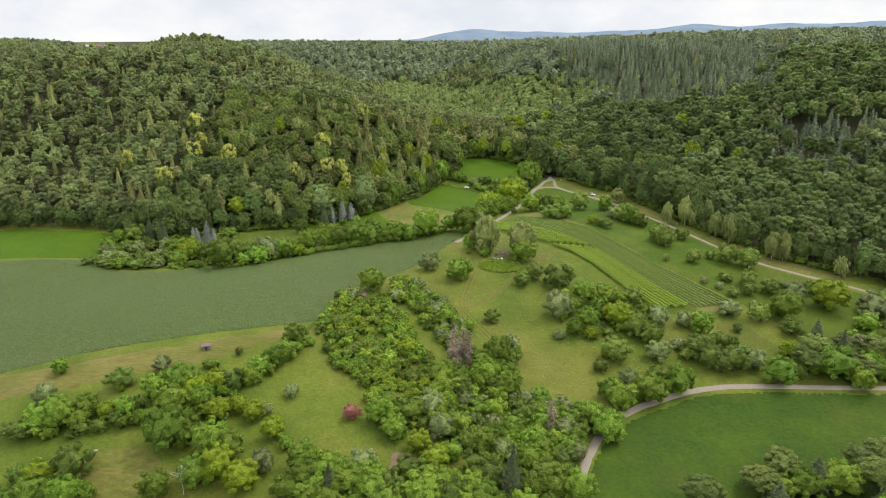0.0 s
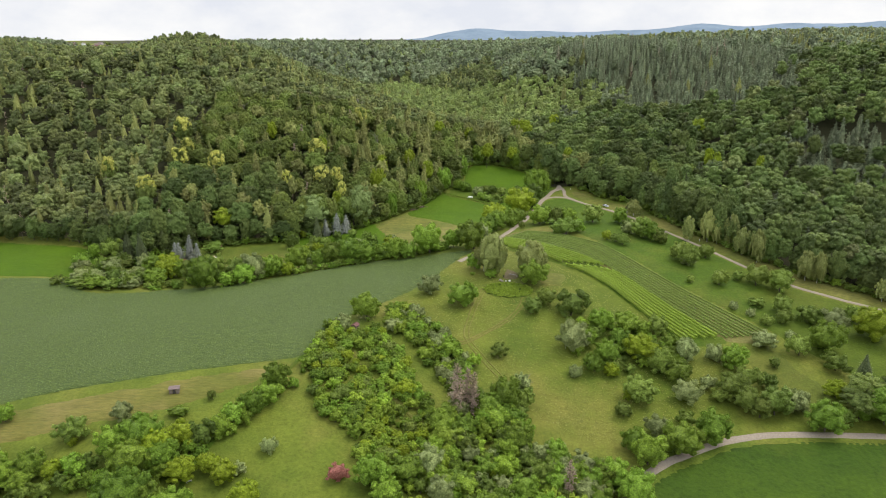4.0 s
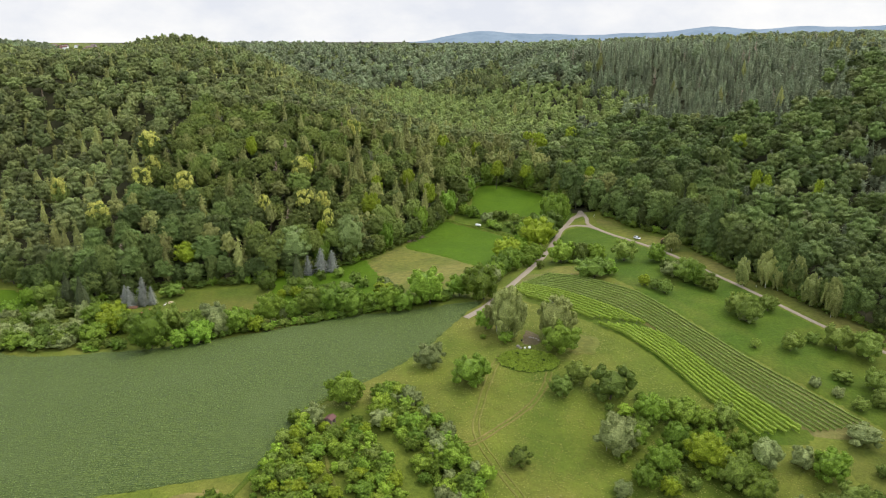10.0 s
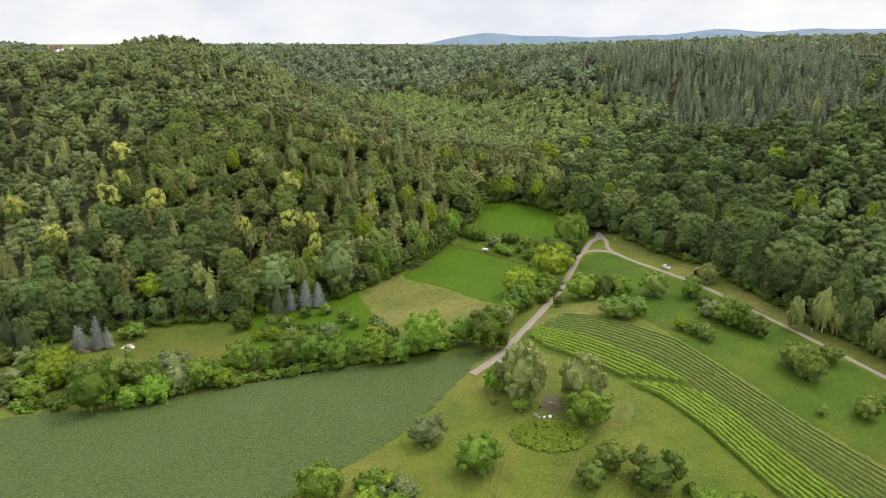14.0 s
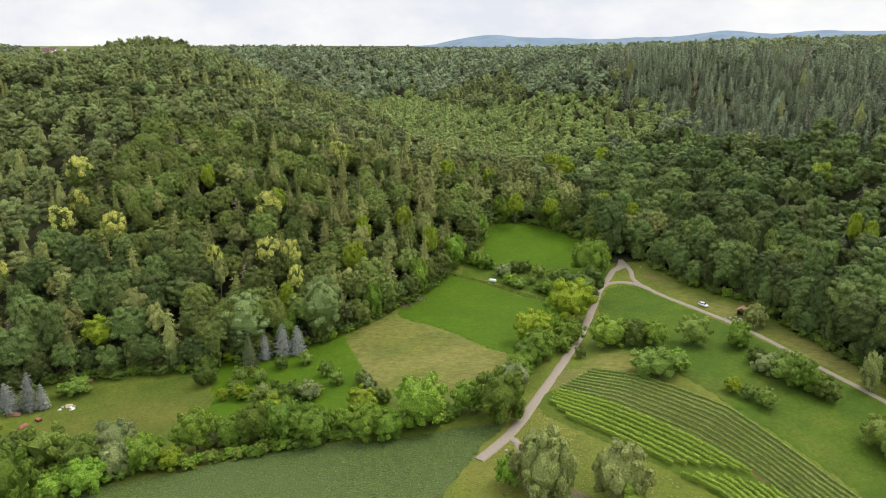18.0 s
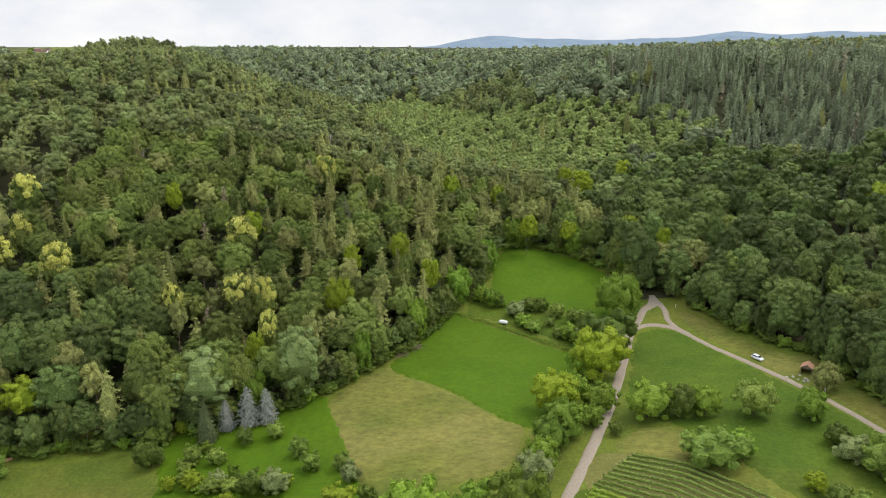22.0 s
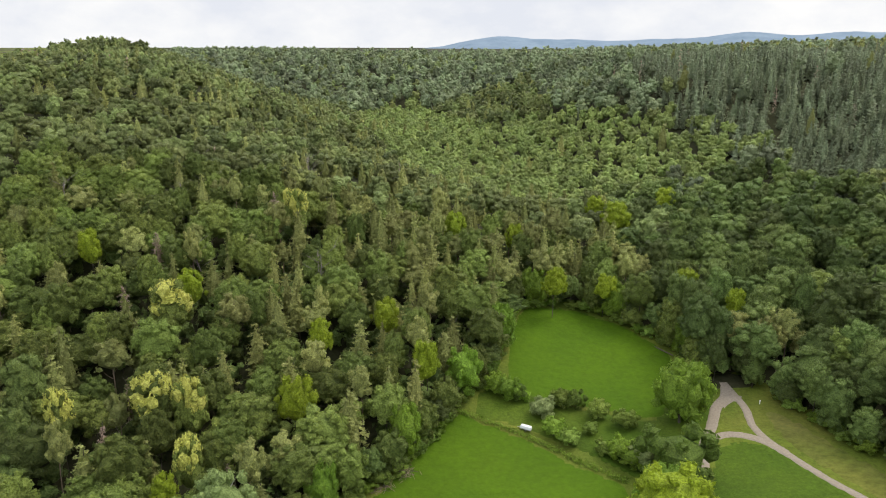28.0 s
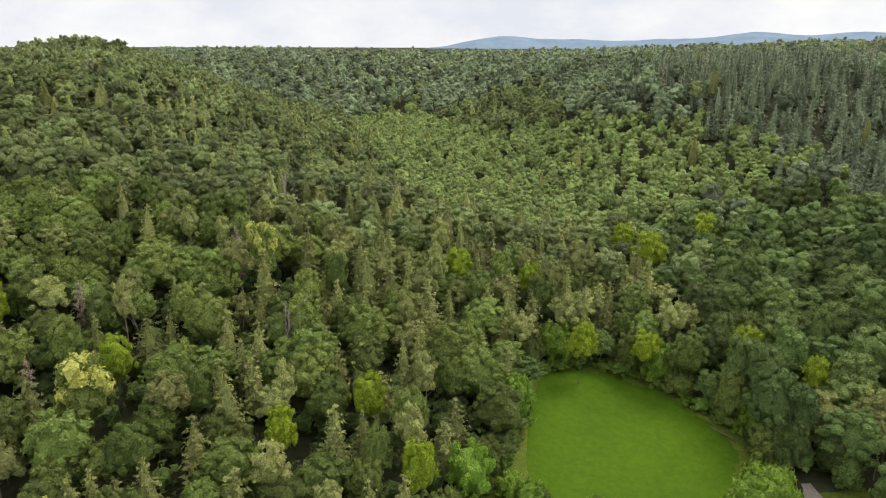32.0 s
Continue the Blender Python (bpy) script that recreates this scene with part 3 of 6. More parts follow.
def trunk_mesh(name, mat, seed, top=0.75, radius=0.035, limbs=5, spread=0.55, start=0.35):
    """A tapered, slightly bent trunk with limbs; radius and limb length are relative to the tree's unit size."""
    rng = np.random.default_rng(seed)
    B = Builder()

    def limb(points, r0, r1, sides=6):
        pts = np.array(points, float)
        v, f = [], []
        for k, p in enumerate(pts):
            r = r0 + (r1 - r0) * k / (len(pts) - 1)
            for j in range(sides):
                a = 2 * math.pi * j / sides
                v.append(p + np.array([r * math.cos(a), r * math.sin(a), 0]))
        for k in range(len(pts) - 1):
            for j in range(sides):
                a, b = k * sides + j, k * sides + (j + 1) % sides
                f += [(a, b, b + sides), (a, b + sides, a + sides)]
        B.add(v, f)

    bend = rng.normal(0, 0.03, (5, 2))
    bend[0] = 0
    limb([(bend[k, 0], bend[k, 1], top * k / 4 - (0.03 if k == 0 else 0)) for k in range(5)], radius, radius * 0.3, 7)
    for k in range(limbs):
        a, z = 2.4 * k + rng.uniform(-0.4, 0.4), start + (top - start) * (k + 0.3) / limbs
        r = spread * rng.uniform(0.7, 1.1)
        limb([(0, 0, z), (math.cos(a) * r * 0.5, math.sin(a) * r * 0.5, z + 0.07), (math.cos(a) * r, math.sin(a) * r, z + 0.17)], radius * 0.42, radius * 0.1, 4)
    v, f, _ = B.done()
    return mesh_of(name, v, f, mat, smooth=True)


KINDS, MESHES, USED = {}, {}, {}


def kind_of(key, name, leaf_mat, crowns, label, category="tree", bark=None, trunk=None, group="", extra=None):
    """A kind of plant: its crown shapes (made when first planted) and trunk."""
    KINDS[key] = dict(name=name, mat=leaf_mat, crowns=crowns, label=label, category=category, bark=bark or M_BARK, trunk=trunk or {}, group=group, extra=extra)


def plant(key, x, y, height, radius, seed=None, turn=None, sink=0.1):
    """One plant with a trunk and a crown, standing on the terrain."""
    k = KINDS[key]
    if key in ("orchard", "dark", "grey", "hedge", "lime", "shrub", "bramble"):
        radius, height = radius * 1.18, height * 1.06
    x, y, height, radius = x * PLAN, y * PLAN, height * PLAN, radius * PLAN
    n = USED.get(key, 0)
    USED[key] = n + 1
    variant = n % len(k["crowns"])
    rng = random.Random(n * 31 + len(key))
    m = pose(x, y, gz(x, y) - sink, rng.uniform(-3, 3), rng.uniform(-3, 3), rng.uniform(0, 360) if turn is None else turn) @ Matrix.Diagonal((radius * rng.uniform(0.9, 1.1), radius * rng.uniform(0.9, 1.1), height, 1))
    base = MESHES.get((key, variant))
    if base:
        return copy_thing(base, m @ Matrix.Diagonal((1 / base.scale[0], 1 / base.scale[1], 1 / base.scale[2], 1)))
    v, f, _ = k["crowns"][variant]()
    root = new(k["name"])
    root.empty_display_size = 0.3
    tagged(root, k["label"], k["category"], k["group"])
    crown = new("crown", mesh_of("crown", v, f, k["mat"]))
    crown.parent = root
    if k["extra"]:
        v, f, _ = k["extra"][2][variant]()
        tagged(new(k["extra"][0], mesh_of(k["extra"][0], v, f, k["extra"][1])), k["extra"][3]).parent = root
    trunk = new("trunk", trunk_mesh("trunk", k["bark"], variant + 5, **k["trunk"]))
    trunk.parent = root
    root.matrix_basis = m
    MESHES[key, variant] = root
    return root


def crowns(n, fn, seed, **kw):
    return [lambda s=seed + 7 * i: fn(s, **kw) for i in range(n)]


kind_of("oak", "broadleaf_tree", M_LEAF, crowns(7, broad_crown, 11, lobes=34, leaves=1100, leaf=0.060, low=0.38, ratio=0.30), "dark green broadleaf forest tree with a lumpy crown", group="near forest trees")
kind_of("beech", "beech_tree", M_BEECH, crowns(7, broad_crown, 211, lobes=38, leaves=1200, leaf=0.056, low=0.32, ratio=0.30, dome=0.85), "tall dark green beech tree at the wood's edge", group="near beech trees")
kind_of("larch", "larch_tree", M_LARCH, crowns(6, cone_crown, 31, tiers=11, blades=9, low=0.22, ragged=0.4, core=0.50, tufts=11, power=0.68, leaf=0.15, jitter=0.7), "olive-green larch with ragged drooping branches in the wood", group="near larch trees",
        trunk=dict(top=0.96, radius=0.05, limbs=3, spread=0.3, start=0.3))
kind_of("pine", "pine_tree", M_LARCH, crowns(4, broad_crown, 61, lobes=15, leaves=560, leaf=0.085, low=0.5, ratio=0.22, lobe=(0.2, 0.36), core=1), "thin grey-green pine with bare lower trunk", group="near pine trees", bark=M_PINE_BARK, trunk=dict(top=0.85, radius=0.06, limbs=6, spread=0.7, start=0.4))
kind_of("spruce", "spruce_tree", M_NEAR_SPRUCE, crowns(3, cone_crown, 41, tiers=17, blades=12, low=0.04, ragged=0.25, core=0.62, tufts=8, power=0.85, leaf=0.12), "dark green spruce with dense tiers of branches", trunk=dict(top=0.96, radius=0.05, limbs=1, spread=0.2))
kind_of("blue", "blue_spruce", M_BLUE, crowns(2, cone_crown, 51, tiers=18, blades=12, low=0.03, ragged=0.15, core=0.60, tufts=9, power=0.62, leaf=0.13), "silvery blue spruce at the edge of the wood", trunk=dict(top=0.96, radius=0.05, limbs=1, spread=0.2))
kind_of("hedge", "hedge_tree", M_HEDGE, crowns(7, broad_crown, 71, lobes=24, leaves=860, leaf=0.066, low=0.04, ratio=0.6), "bushy mid-green hedgerow tree leafy to the ground", group="hedgerow trees", trunk=dict(top=0.6, radius=0.05, limbs=4))
kind_of("shrub", "shrub", M_HEDGE, crowns(6, broad_crown, 91, lobes=12, leaves=380, leaf=0.105, low=0.0, ratio=0.62, lobe=(0.22, 0.36), core=1), "low dense green shrub of the thicket", "shrub", group="thicket shrubs", trunk=dict(top=0.5, radius=0.05, limbs=3))
kind_of("dark", "dark_shrub", M_THORN, crowns(5, broad_crown, 111, lobes=16, leaves=640, leaf=0.08, low=0.0, ratio=0.65, lobe=(0.18, 0.32), core=1), "dark green dense shrub in rough grass", "shrub", group="dark shrubs", trunk=dict(top=0.5, radius=0.05, limbs=3))
kind_of("lime", "fresh_green_tree", M_LIME, crowns(4, broad_crown, 131, lobes=28, leaves=1000, leaf=0.062, low=0.06, ratio=0.5), "fresh yellow-green leafy tree", trunk=dict(top=0.6, radius=0.05))
kind_of("grey", "silver_leaved_shrub", M_GREY, crowns(3, broad_crown, 151, lobes=18, leaves=760, leaf=0.07, low=0.02, ratio=0.62, lobe=(0.18, 0.32)), "greyish silver-leaved shrub in rough grass", "shrub", trunk=dict(top=0.5, radius=0.05, limbs=4))
kind_of("orchard", "orchard_tree", M_ORCHARD, crowns(5, broad_crown, 171, lobes=22, leaves=860, leaf=0.066, low=0.10, ratio=0.62), "small round-crowned orchard fruit tree in grass", group="orchard trees", trunk=dict(top=0.6, radius=0.055, limbs=5))
kind_of("birch", "birch_tree", M_BIRCH, crowns(4, broad_crown, 191, lobes=40, leaves=1900, leaf=0.044, low=0.08, ratio=0.38, hang=0.7, lobe=(0.14, 0.25), dome=1.2), "pale green birch with hanging twigs and white trunk", bark=M_PALE_BARK, trunk=dict(top=0.9, radius=0.045, limbs=5, spread=0.5))
kind_of("bloom", "flowering_chestnut", M_LEAF, crowns(3, broad_crown, 231, lobes=34, leaves=1000, leaf=0.060, low=0.3, ratio=0.30), "chestnut tree whose top is covered in creamy yellow blossom", group="flowering chestnuts",
        extra=("blossom", M_BLOOM, crowns(3, broad_crown, 231, lobes=34, leaves=420, leaf=0.085, low=0.33, ratio=0.30, open_=0.98, top=0.15, lobe=(0.24, 0.36)), "creamy yellow blossom over the crown"))
kind_of("poplar", "aspen_tree", M_ASPEN, crowns(3, broad_crown, 251, lobes=44, leaves=1700, leaf=0.050, low=0.12, ratio=0.32, lobe=(0.14, 0.26), dome=1.1), "tall grey-green aspen at the foot of the wooded slope", bark=M_PALE_BARK, trunk=dict(top=0.85, radius=0.05))
kind_of("red", "red_leaved_bush", M_RED, crowns(1, broad_crown, 271, lobes=14, leaves=620, leaf=0.08, low=0.0, ratio=0.4), "reddish-pink heap of withered leaves alone in the meadow", "bush", trunk=dict(top=0.5, radius=0.05, limbs=3))
kind_of("brown", "withered_spruce", M_BROWN, crowns(3, cone_crown, 281, tiers=22, blades=9, low=0.10, ragged=0.6, core=0.12, tufts=13, power=0.45, leaf=0.12, jitter=0.9), "dead brown spruce with bare twigs", trunk=dict(top=0.97, radius=0.06, limbs=14, spread=0.7, start=0.15))
kind_of("mantle", "mantle_beech", M_BEECH, crowns(5, broad_crown, 331, lobes=36, leaves=1200, leaf=0.060, low=0.04, ratio=0.40), "dark beech of the wood's margin, leafy to the ground", group="beeches of the wood's margin", trunk=dict(top=0.6, radius=0.05))
kind_of("bright", "bright_crowned_tree", M_LIME, crowns(4, broad_crown, 351, lobes=30, leaves=1000, leaf=0.060, low=0.4, ratio=0.30), "yellow-green crown standing out of the wood", group="bright crowns of the wood")
kind_of("bramble", "bramble_bush", M_BRAMBLE, crowns(5, broad_crown, 371, lobes=12, leaves=380, leaf=0.105, low=0.0, ratio=0.66, lobe=(0.22, 0.36), core=1), "low bright green bramble bush of the thicket", "bush", group="bramble bushes", trunk=dict(top=0.5, radius=0.05, limbs=3))
kind_of("edge", "edge_tree", M_LEAF, crowns(5, broad_crown, 311, lobes=36, leaves=1200, leaf=0.060, low=0.04, ratio=0.42), "leafy tree of the wood's margin, green to the ground", group="trees of the wood's margin", trunk=dict(top=0.6, radius=0.05))

HEATH = (24.5, 275)
# knoll with its birches, round bushes and single trees on the hill meadow
for key, x, y, h, r in (("birch", 20, 290, 15, 5.6), ("birch", 16.5, 292, 11, 3.6), ("birch", 34, 289, 13, 5.8), ("hedge", 34.5, 281, 8, 4.6), ("hedge", 18.5, 285.5, 3.2, 2.0), ("dark", 20.5, 288, 3.0, 1.9), ("hedge", 13, 294, 6, 2.6), ("hedge", 8, 263, 7.5, 4.6), ("grey", -4, 272, 6.5, 3.8),
                        ("orchard", 37, 266, 5.5, 3.4), ("dark", 18, 233, 4, 2.4), ("grey", 24, 216, 6, 2.2), ("dark", 24.5, 214, 3, 2.2), ("grey", 41, 226, 3.4, 1.9), ("shrub", 12, 288, 1.2, 0.8), ("orchard", 32, 260, 5, 2.8)):
    plant(key, x, y, h, r)
# trees along the track
for key, x, y, h, r in (("lime", 41.3, 391.6, 13.6, 7.1), ("lime", 25.8, 371.1, 10, 5.2), ("hedge", 37.6, 371.6, 6.8, 3.5), ("hedge", 26.4, 358, 8.4, 4.6), ("hedge", 33.7, 363.7, 4.9, 2.5), ("dark", 47.2, 408.5, 11.3, 6.3), ("hedge", 39, 415.6, 4.5, 3.5),):
    plant(key, x, y, h, r)
# big bushes above the vineyard
for key, x, y, h, r in (("hedge", 48.1, 366.9, 8.8, 4.5), ("dark", 55.4, 367.8, 7.6, 3.9), ("hedge", 62.1, 367.6, 7, 3.6), ("dark", 57.3, 344.2, 7.5, 6), ("hedge", 63.3, 348.3, 5.7, 2.9), ("orchard", 73.9, 367.6, 8.3, 4.5), ("lime", 74, 335.9, 4.1, 2.1), ("orchard", 79.4, 329.1, 4.6, 2.4), ("orchard", 77.1, 332.5, 3.8, 2), ("orchard", 38.4, 357.8, 3.2, 1.6),):
    plant(key, x, y, h, r)
# hedge on the slope
for key, x, y, h, r in (("hedge", 86.7, 364.8, 7.1, 3.7), ("dark", 87.6, 354.3, 4.3, 3), ("grey", 87.5, 348.1, 5.6, 2.9), ("dark", 90.9, 342.9, 8.4, 4.4), ("hedge", 94.1, 339.2, 7.6, 4), ("orchard", 97.8, 335.1, 5.7, 3), ("orchard", 100.4, 314, 7.3, 4.2), ("grey", 100.9, 309.2, 4.6, 2.6),):
    plant(key, x, y, h, r)
for key, x, y, h, r in (("hedge", 19, 343, 7, 3.2), ("hedge", 22.5, 351, 7.5, 3.6), ("hedge", 31, 376, 8, 3.4), ("hedge", 42, 400, 9, 4.2), ("hedge", 36, 392, 8, 3.6)):
    plant(key, x, y, h, r)
for key, x, y, h, r in (("birch", 112, 340, 11, 3.0), ("birch", 120, 339, 14, 3.4), ("birch", 123.5, 336.5, 10, 2.3), ("birch", 128, 333, 15, 3.2), ("birch", 130, 325, 12, 3.8), ("birch", 133.5, 317, 14, 3.0), ("birch", 97, 379, 8, 3.4), ("birch", 147, 302, 12, 4), ("birch", 151, 300, 13, 3.2), ("birch", 170, 287, 9, 3.0), ("birch", 188, 277, 12, 4.0), ("birch", 193, 274, 10, 3.2)):
    plant(key, x, y, h, r)

# orchard on the eastern slope
for key, x, y, h, r in (("orchard", 101.1, 309, 7.5, 3.8), ("grey", 102.2, 308.5, 3.9, 2), ("orchard", 112.4, 318.7, 5.4, 2.8), ("orchard", 97.1, 291.4, 2.9, 1.5), ("orchard", 108.3, 291.9, 5.5, 2.8), ("orchard", 117.8, 297.4, 3.6, 1.9), ("orchard", 123.7, 293.9, 7.8, 4), ("orchard", 131.4, 290.2, 8.2, 4.2), ("dark", 117.3, 276.6, 3.2, 2.5), ("grey", 106.5, 272.4, 3, 1.6), ("orchard", 123.9, 272.7, 6.2, 3.2), ("orchard", 122, 265.2, 4.8, 2.5), ("grey", 111.2, 268.4, 3, 1.5), ("orchard", 114.9, 263.2, 3.4, 2.2),):
    plant(key, x, y, h, r)
# orchard on the eastern slope, lower end
for key, x, y, h, r in (("dark", 132, 267.4, 5.6, 4), ("grey", 138.6, 261.9, 7.7, 4), ("hedge", 129.3, 248.8, 9.6, 5), ("orchard", 118.3, 245.2, 6.4, 3.3), ("dark", 149.6, 269.7, 5.4, 2.8), ("lime", 150.1, 258, 11.1, 5.7), ("dark", 126.7, 237.4, 5.5, 3.9), ("orchard", 106.7, 237, 3.3, 1.7), ("grey", 120, 255.9, 2.2, 1.8),):
    plant(key, x, y, h, r)

# hedge between the crop field and the gardens
for key, x, y, h, r in (("hedge", -60.8, 320.4, 7.8, 4.1), ("lime", -63.4, 311.3, 4.2, 2.2), ("hedge", -70.3, 312.6, 6.9, 3.6), ("grey", -76.1, 311.6, 6.3, 3.3), ("grey", -82.1, 321.8, 6.4, 4.1), ("dark", -86.5, 314.2, 6.5, 3.4), ("dark", -95.2, 317, 7.9, 4.1), ("hedge", -95, 300.4, 9.8, 5), ("hedge", -86.5, 301.5, 4.5, 2.4), ("hedge", -80, 303.7, 5.9, 3.1), ("dark", -104.1, 314.3, 6.6, 4), ("hedge", -112.6, 318.9, 6, 3.1), ("grey", -56.1, 321.9, 4.6, 2.4), ("hedge", -52.5, 319.8, 5.5, 2.9),):
    plant(key, x, y - 0.8, 1.22 * h, 1.18 * r)
# hedge below the orchard garden
for key, x, y, h, r in (("hedge", -46.4, 322, 7.2, 3.8), ("hedge", -38.4, 321, 8.1, 4.3), ("lime", -43.9, 330.3, 5.7, 3), ("hedge", -31.5, 317.4, 6.8, 3.5), ("hedge", -27.7, 320.6, 4.9, 2.5), ("lime", -26.1, 325.6, 3.1, 1.6), ("lime", -21.7, 331.3, 5.2, 3.1), ("hedge", -19.1, 316.6, 6.7, 3.5), ("hedge", -13.7, 316, 5.3, 2.8), ("hedge", -4.8, 320.4, 9.4, 4.9), ("hedge", 5.4, 326.7, 5.9, 3.1), ("hedge", 13.9, 321, 9.2, 4.8), ("grey", 17.9, 338.6, 5.8, 3),):
    plant(key, x, y - 0.8, 1.22 * h, 1.18 * r)
# orchard garden below the wood
for key, x, y, h, r in (("orchard", -61.1, 356, 4.5, 2.3), ("orchard", -54.8, 355.4, 3.7, 1.9), ("lime", -57.4, 346.3, 4.1, 2.2), ("grey", -51.7, 346.8, 3.5, 1.8), ("dark", -42.5, 342.2, 5.5, 2.9), ("grey", -37.4, 342.6, 4.7, 3), ("dark", -50.3, 363.5, 3.9, 2), ("orchard", -43.3, 365.4, 3.8, 2), ("dark", -35.5, 357.1, 4.3, 2.3), ("dark", -31.4, 350.5, 4.2, 2.2), ("orchard", -24.5, 349.5, 3.5, 1.8), ("grey", -21.2, 343.6, 4.1, 2.1), ("dark", -17.2, 334.8, 3.7, 1.9), ("dark", -70.4, 355.5, 6.1, 3.1), ("lime", -68.3, 369.1, 3.1, 1.6), ("orchard", -74.2, 364.5, 5.6, 2.9),):
    plant(key, x, y, h, r)
# blue spruces and aspens
for key, x, y, h, r in (("blue", -51.7, 371.4, 11.5, 4.2), ("blue", -47.3, 373.0, 9.6, 3.6), ("blue", -56.6, 369.7, 9.0, 3.0), ("spruce", -60.2, 364.9, 11.5, 4.4), ("poplar", -40.3, 382.4, 21, 6.8), ("poplar", -63.8, 374.2, 19, 7.5), ("blue", -119.4, 341, 8.4, 3.2), ("blue", -115.3, 342.2, 11.8, 3.7), ("blue", -112.2, 343.4, 7.6, 2.4),):
    plant(key, x, y, h, r)
# low growth that closes the hedge's foot
r3 = random.Random(3)
for i in range(58):
    x = -118 + 2.1 * i
    plant("shrub" if i % 3 else "dark", x + r3.uniform(-1, 1), 299 + 0.185 * (x + 118) + r3.uniform(0, 6) * (0.5 + 0.5 * (x < -60)), r3.uniform(1.6, 3.4), r3.uniform(1.4, 2.3))
for key, x, y, h, r in (("spruce", -130, 348, 13, 4), ("hedge", -124, 325, 7, 4.6), ("grey", -130, 320, 3.4, 3), ("grey", -134, 313, 3.2, 3.4), ("hedge", -140, 318, 5, 3.4), ("hedge", -118, 308, 6, 4), ("grey", -126, 304, 5, 4), ("dark", -134, 301, 4, 3.4)):
    plant(key, x, y, h, r)

# shrubs between the garden trees, and the dark western end of the gardens
r4 = random.Random(14)
for k in range(9):
    a, b = r4.random(), r4.random()
    plant(r4.choice(["orchard", "hedge", "orchard", "shrub", "lime"]), -68 + 50 * a, 364 - 26 * b - 8 * a * (1 - b) + 6 * a * b, r4.uniform(1.6, 3.6), r4.uniform(1.2, 2.4))
for k in range(34):
    plant(r4.choice(["dark", "dark", "hedge", "edge", "grey"]), r4.uniform(-158, -124), r4.uniform(300, 338), r4.uniform(2.5, 6.5), r4.uniform(2.2, 4.0))
for key, x, y, h, r in (("spruce", -133, 333, 15, 5.4), ("spruce", -141, 338, 14, 5.0), ("blue", -122.4, 343, 7.8, 2.6), ("dark", -107, 351, 4.5, 3.6), ("lime", -117, 323, 8.5, 4.4), ("dark", -148, 340, 8, 5), ("dark", -104, 322, 4, 3), ("dark", -96, 318, 4, 2.8), ("lime", -116, 316, 8, 4.2)):
    plant(key, x, y, h, r)

# between the two far meadows, and beside the fork
for key, x, y, h, r in (("grey", 21, 434, 5.0, 2.9), ("orchard", 26, 439, 4.2, 2.4), ("dark", 30, 438.5, 4.4, 2.4), ("orchard", 35, 434.5, 4.6, 2.6), ("orchard", 40.5, 430.5, 4.4, 2.5), ("hedge", 23, 427, 4.2, 2.5), ("orchard", 26.5, 423.5, 3.6, 2.3), ("orchard", 32, 428, 2.8, 1.7), ("dark", 15, 441, 4, 2.4),
                        ("hedge", 54, 432, 14, 5.6), ("hedge", 57.5, 437, 12, 4.6), ("mantle", 76.5, 446, 9, 3.2), ("beech", 79, 451, 15, 4.6), ("mantle", 66.5, 453, 12, 3.8), ("pine", 74, 455, 17, 4.2), ("mantle", 70.5, 457, 12, 4), ("mantle", 82, 437, 7, 3.2), ("pine", 80, 451, 17, 3.0), ("pine", 83.5, 449, 15, 2.6), ("pine", 86.5, 452, 18, 3.2), ("pine", 88, 447, 14, 2.8), ("pine", 84, 455, 17, 3.0), ("hedge", 63, 447, 5, 2.4), ("hedge", 37, 418, 5, 3.4), ("grey", 42, 414, 6, 3.8), ("hedge", 47, 410, 7, 4.2), ("dark", 34, 420, 3, 2.2), ("hedge", 10, 444, 5, 2.8), ("hedge", 13.5, 441, 5.5, 2.8), ("shrub", 17, 441, 2.5, 1.6)):
    plant(key, x, y, h, r)

# thickets: shrubs at random inside plots of the plan
def thicket(plot, count, kinds, tall, seed, gap=2.2, avoid=()):
    rng = random.Random(seed)
    xs, ys = [p[0] for p in plot], [p[1] for p in plot]
    done, tries = [], 0
    while len(done) < count and tries < count * 40:
        tries += 1
        x, y = rng.uniform(min(xs), max(xs)), rng.uniform(min(ys), max(ys))
        if not inside(plot, np.array(x), np.array(y)) or any((x - a) ** 2 + (y - b) ** 2 < gap * gap for a, b in done):
            continue
        if any(inside(q, np.array(x), np.array(y)) for q in avoid):
            continue
        done.append((x, y))
        h = rng.uniform(*tall)
        plant(rng.choice(kinds), x, y, h, h * rng.uniform(0.5, 0.68))


SHED_YARD = [(-31, 240), (-25, 239.5), (-24, 245), (-30, 246)]
LANE = [(-16.5, 239), (-12, 241), (-4, 224), (1.5, 208), (-1, 202), (-7.5, 216)]
FOOTWAY = [(-28, 230), (-24, 219.5), (-17, 210), (-7.5, 197), (-5.5, 198.5), (-15, 212), (-22, 221.5), (-26.5, 230.5)]
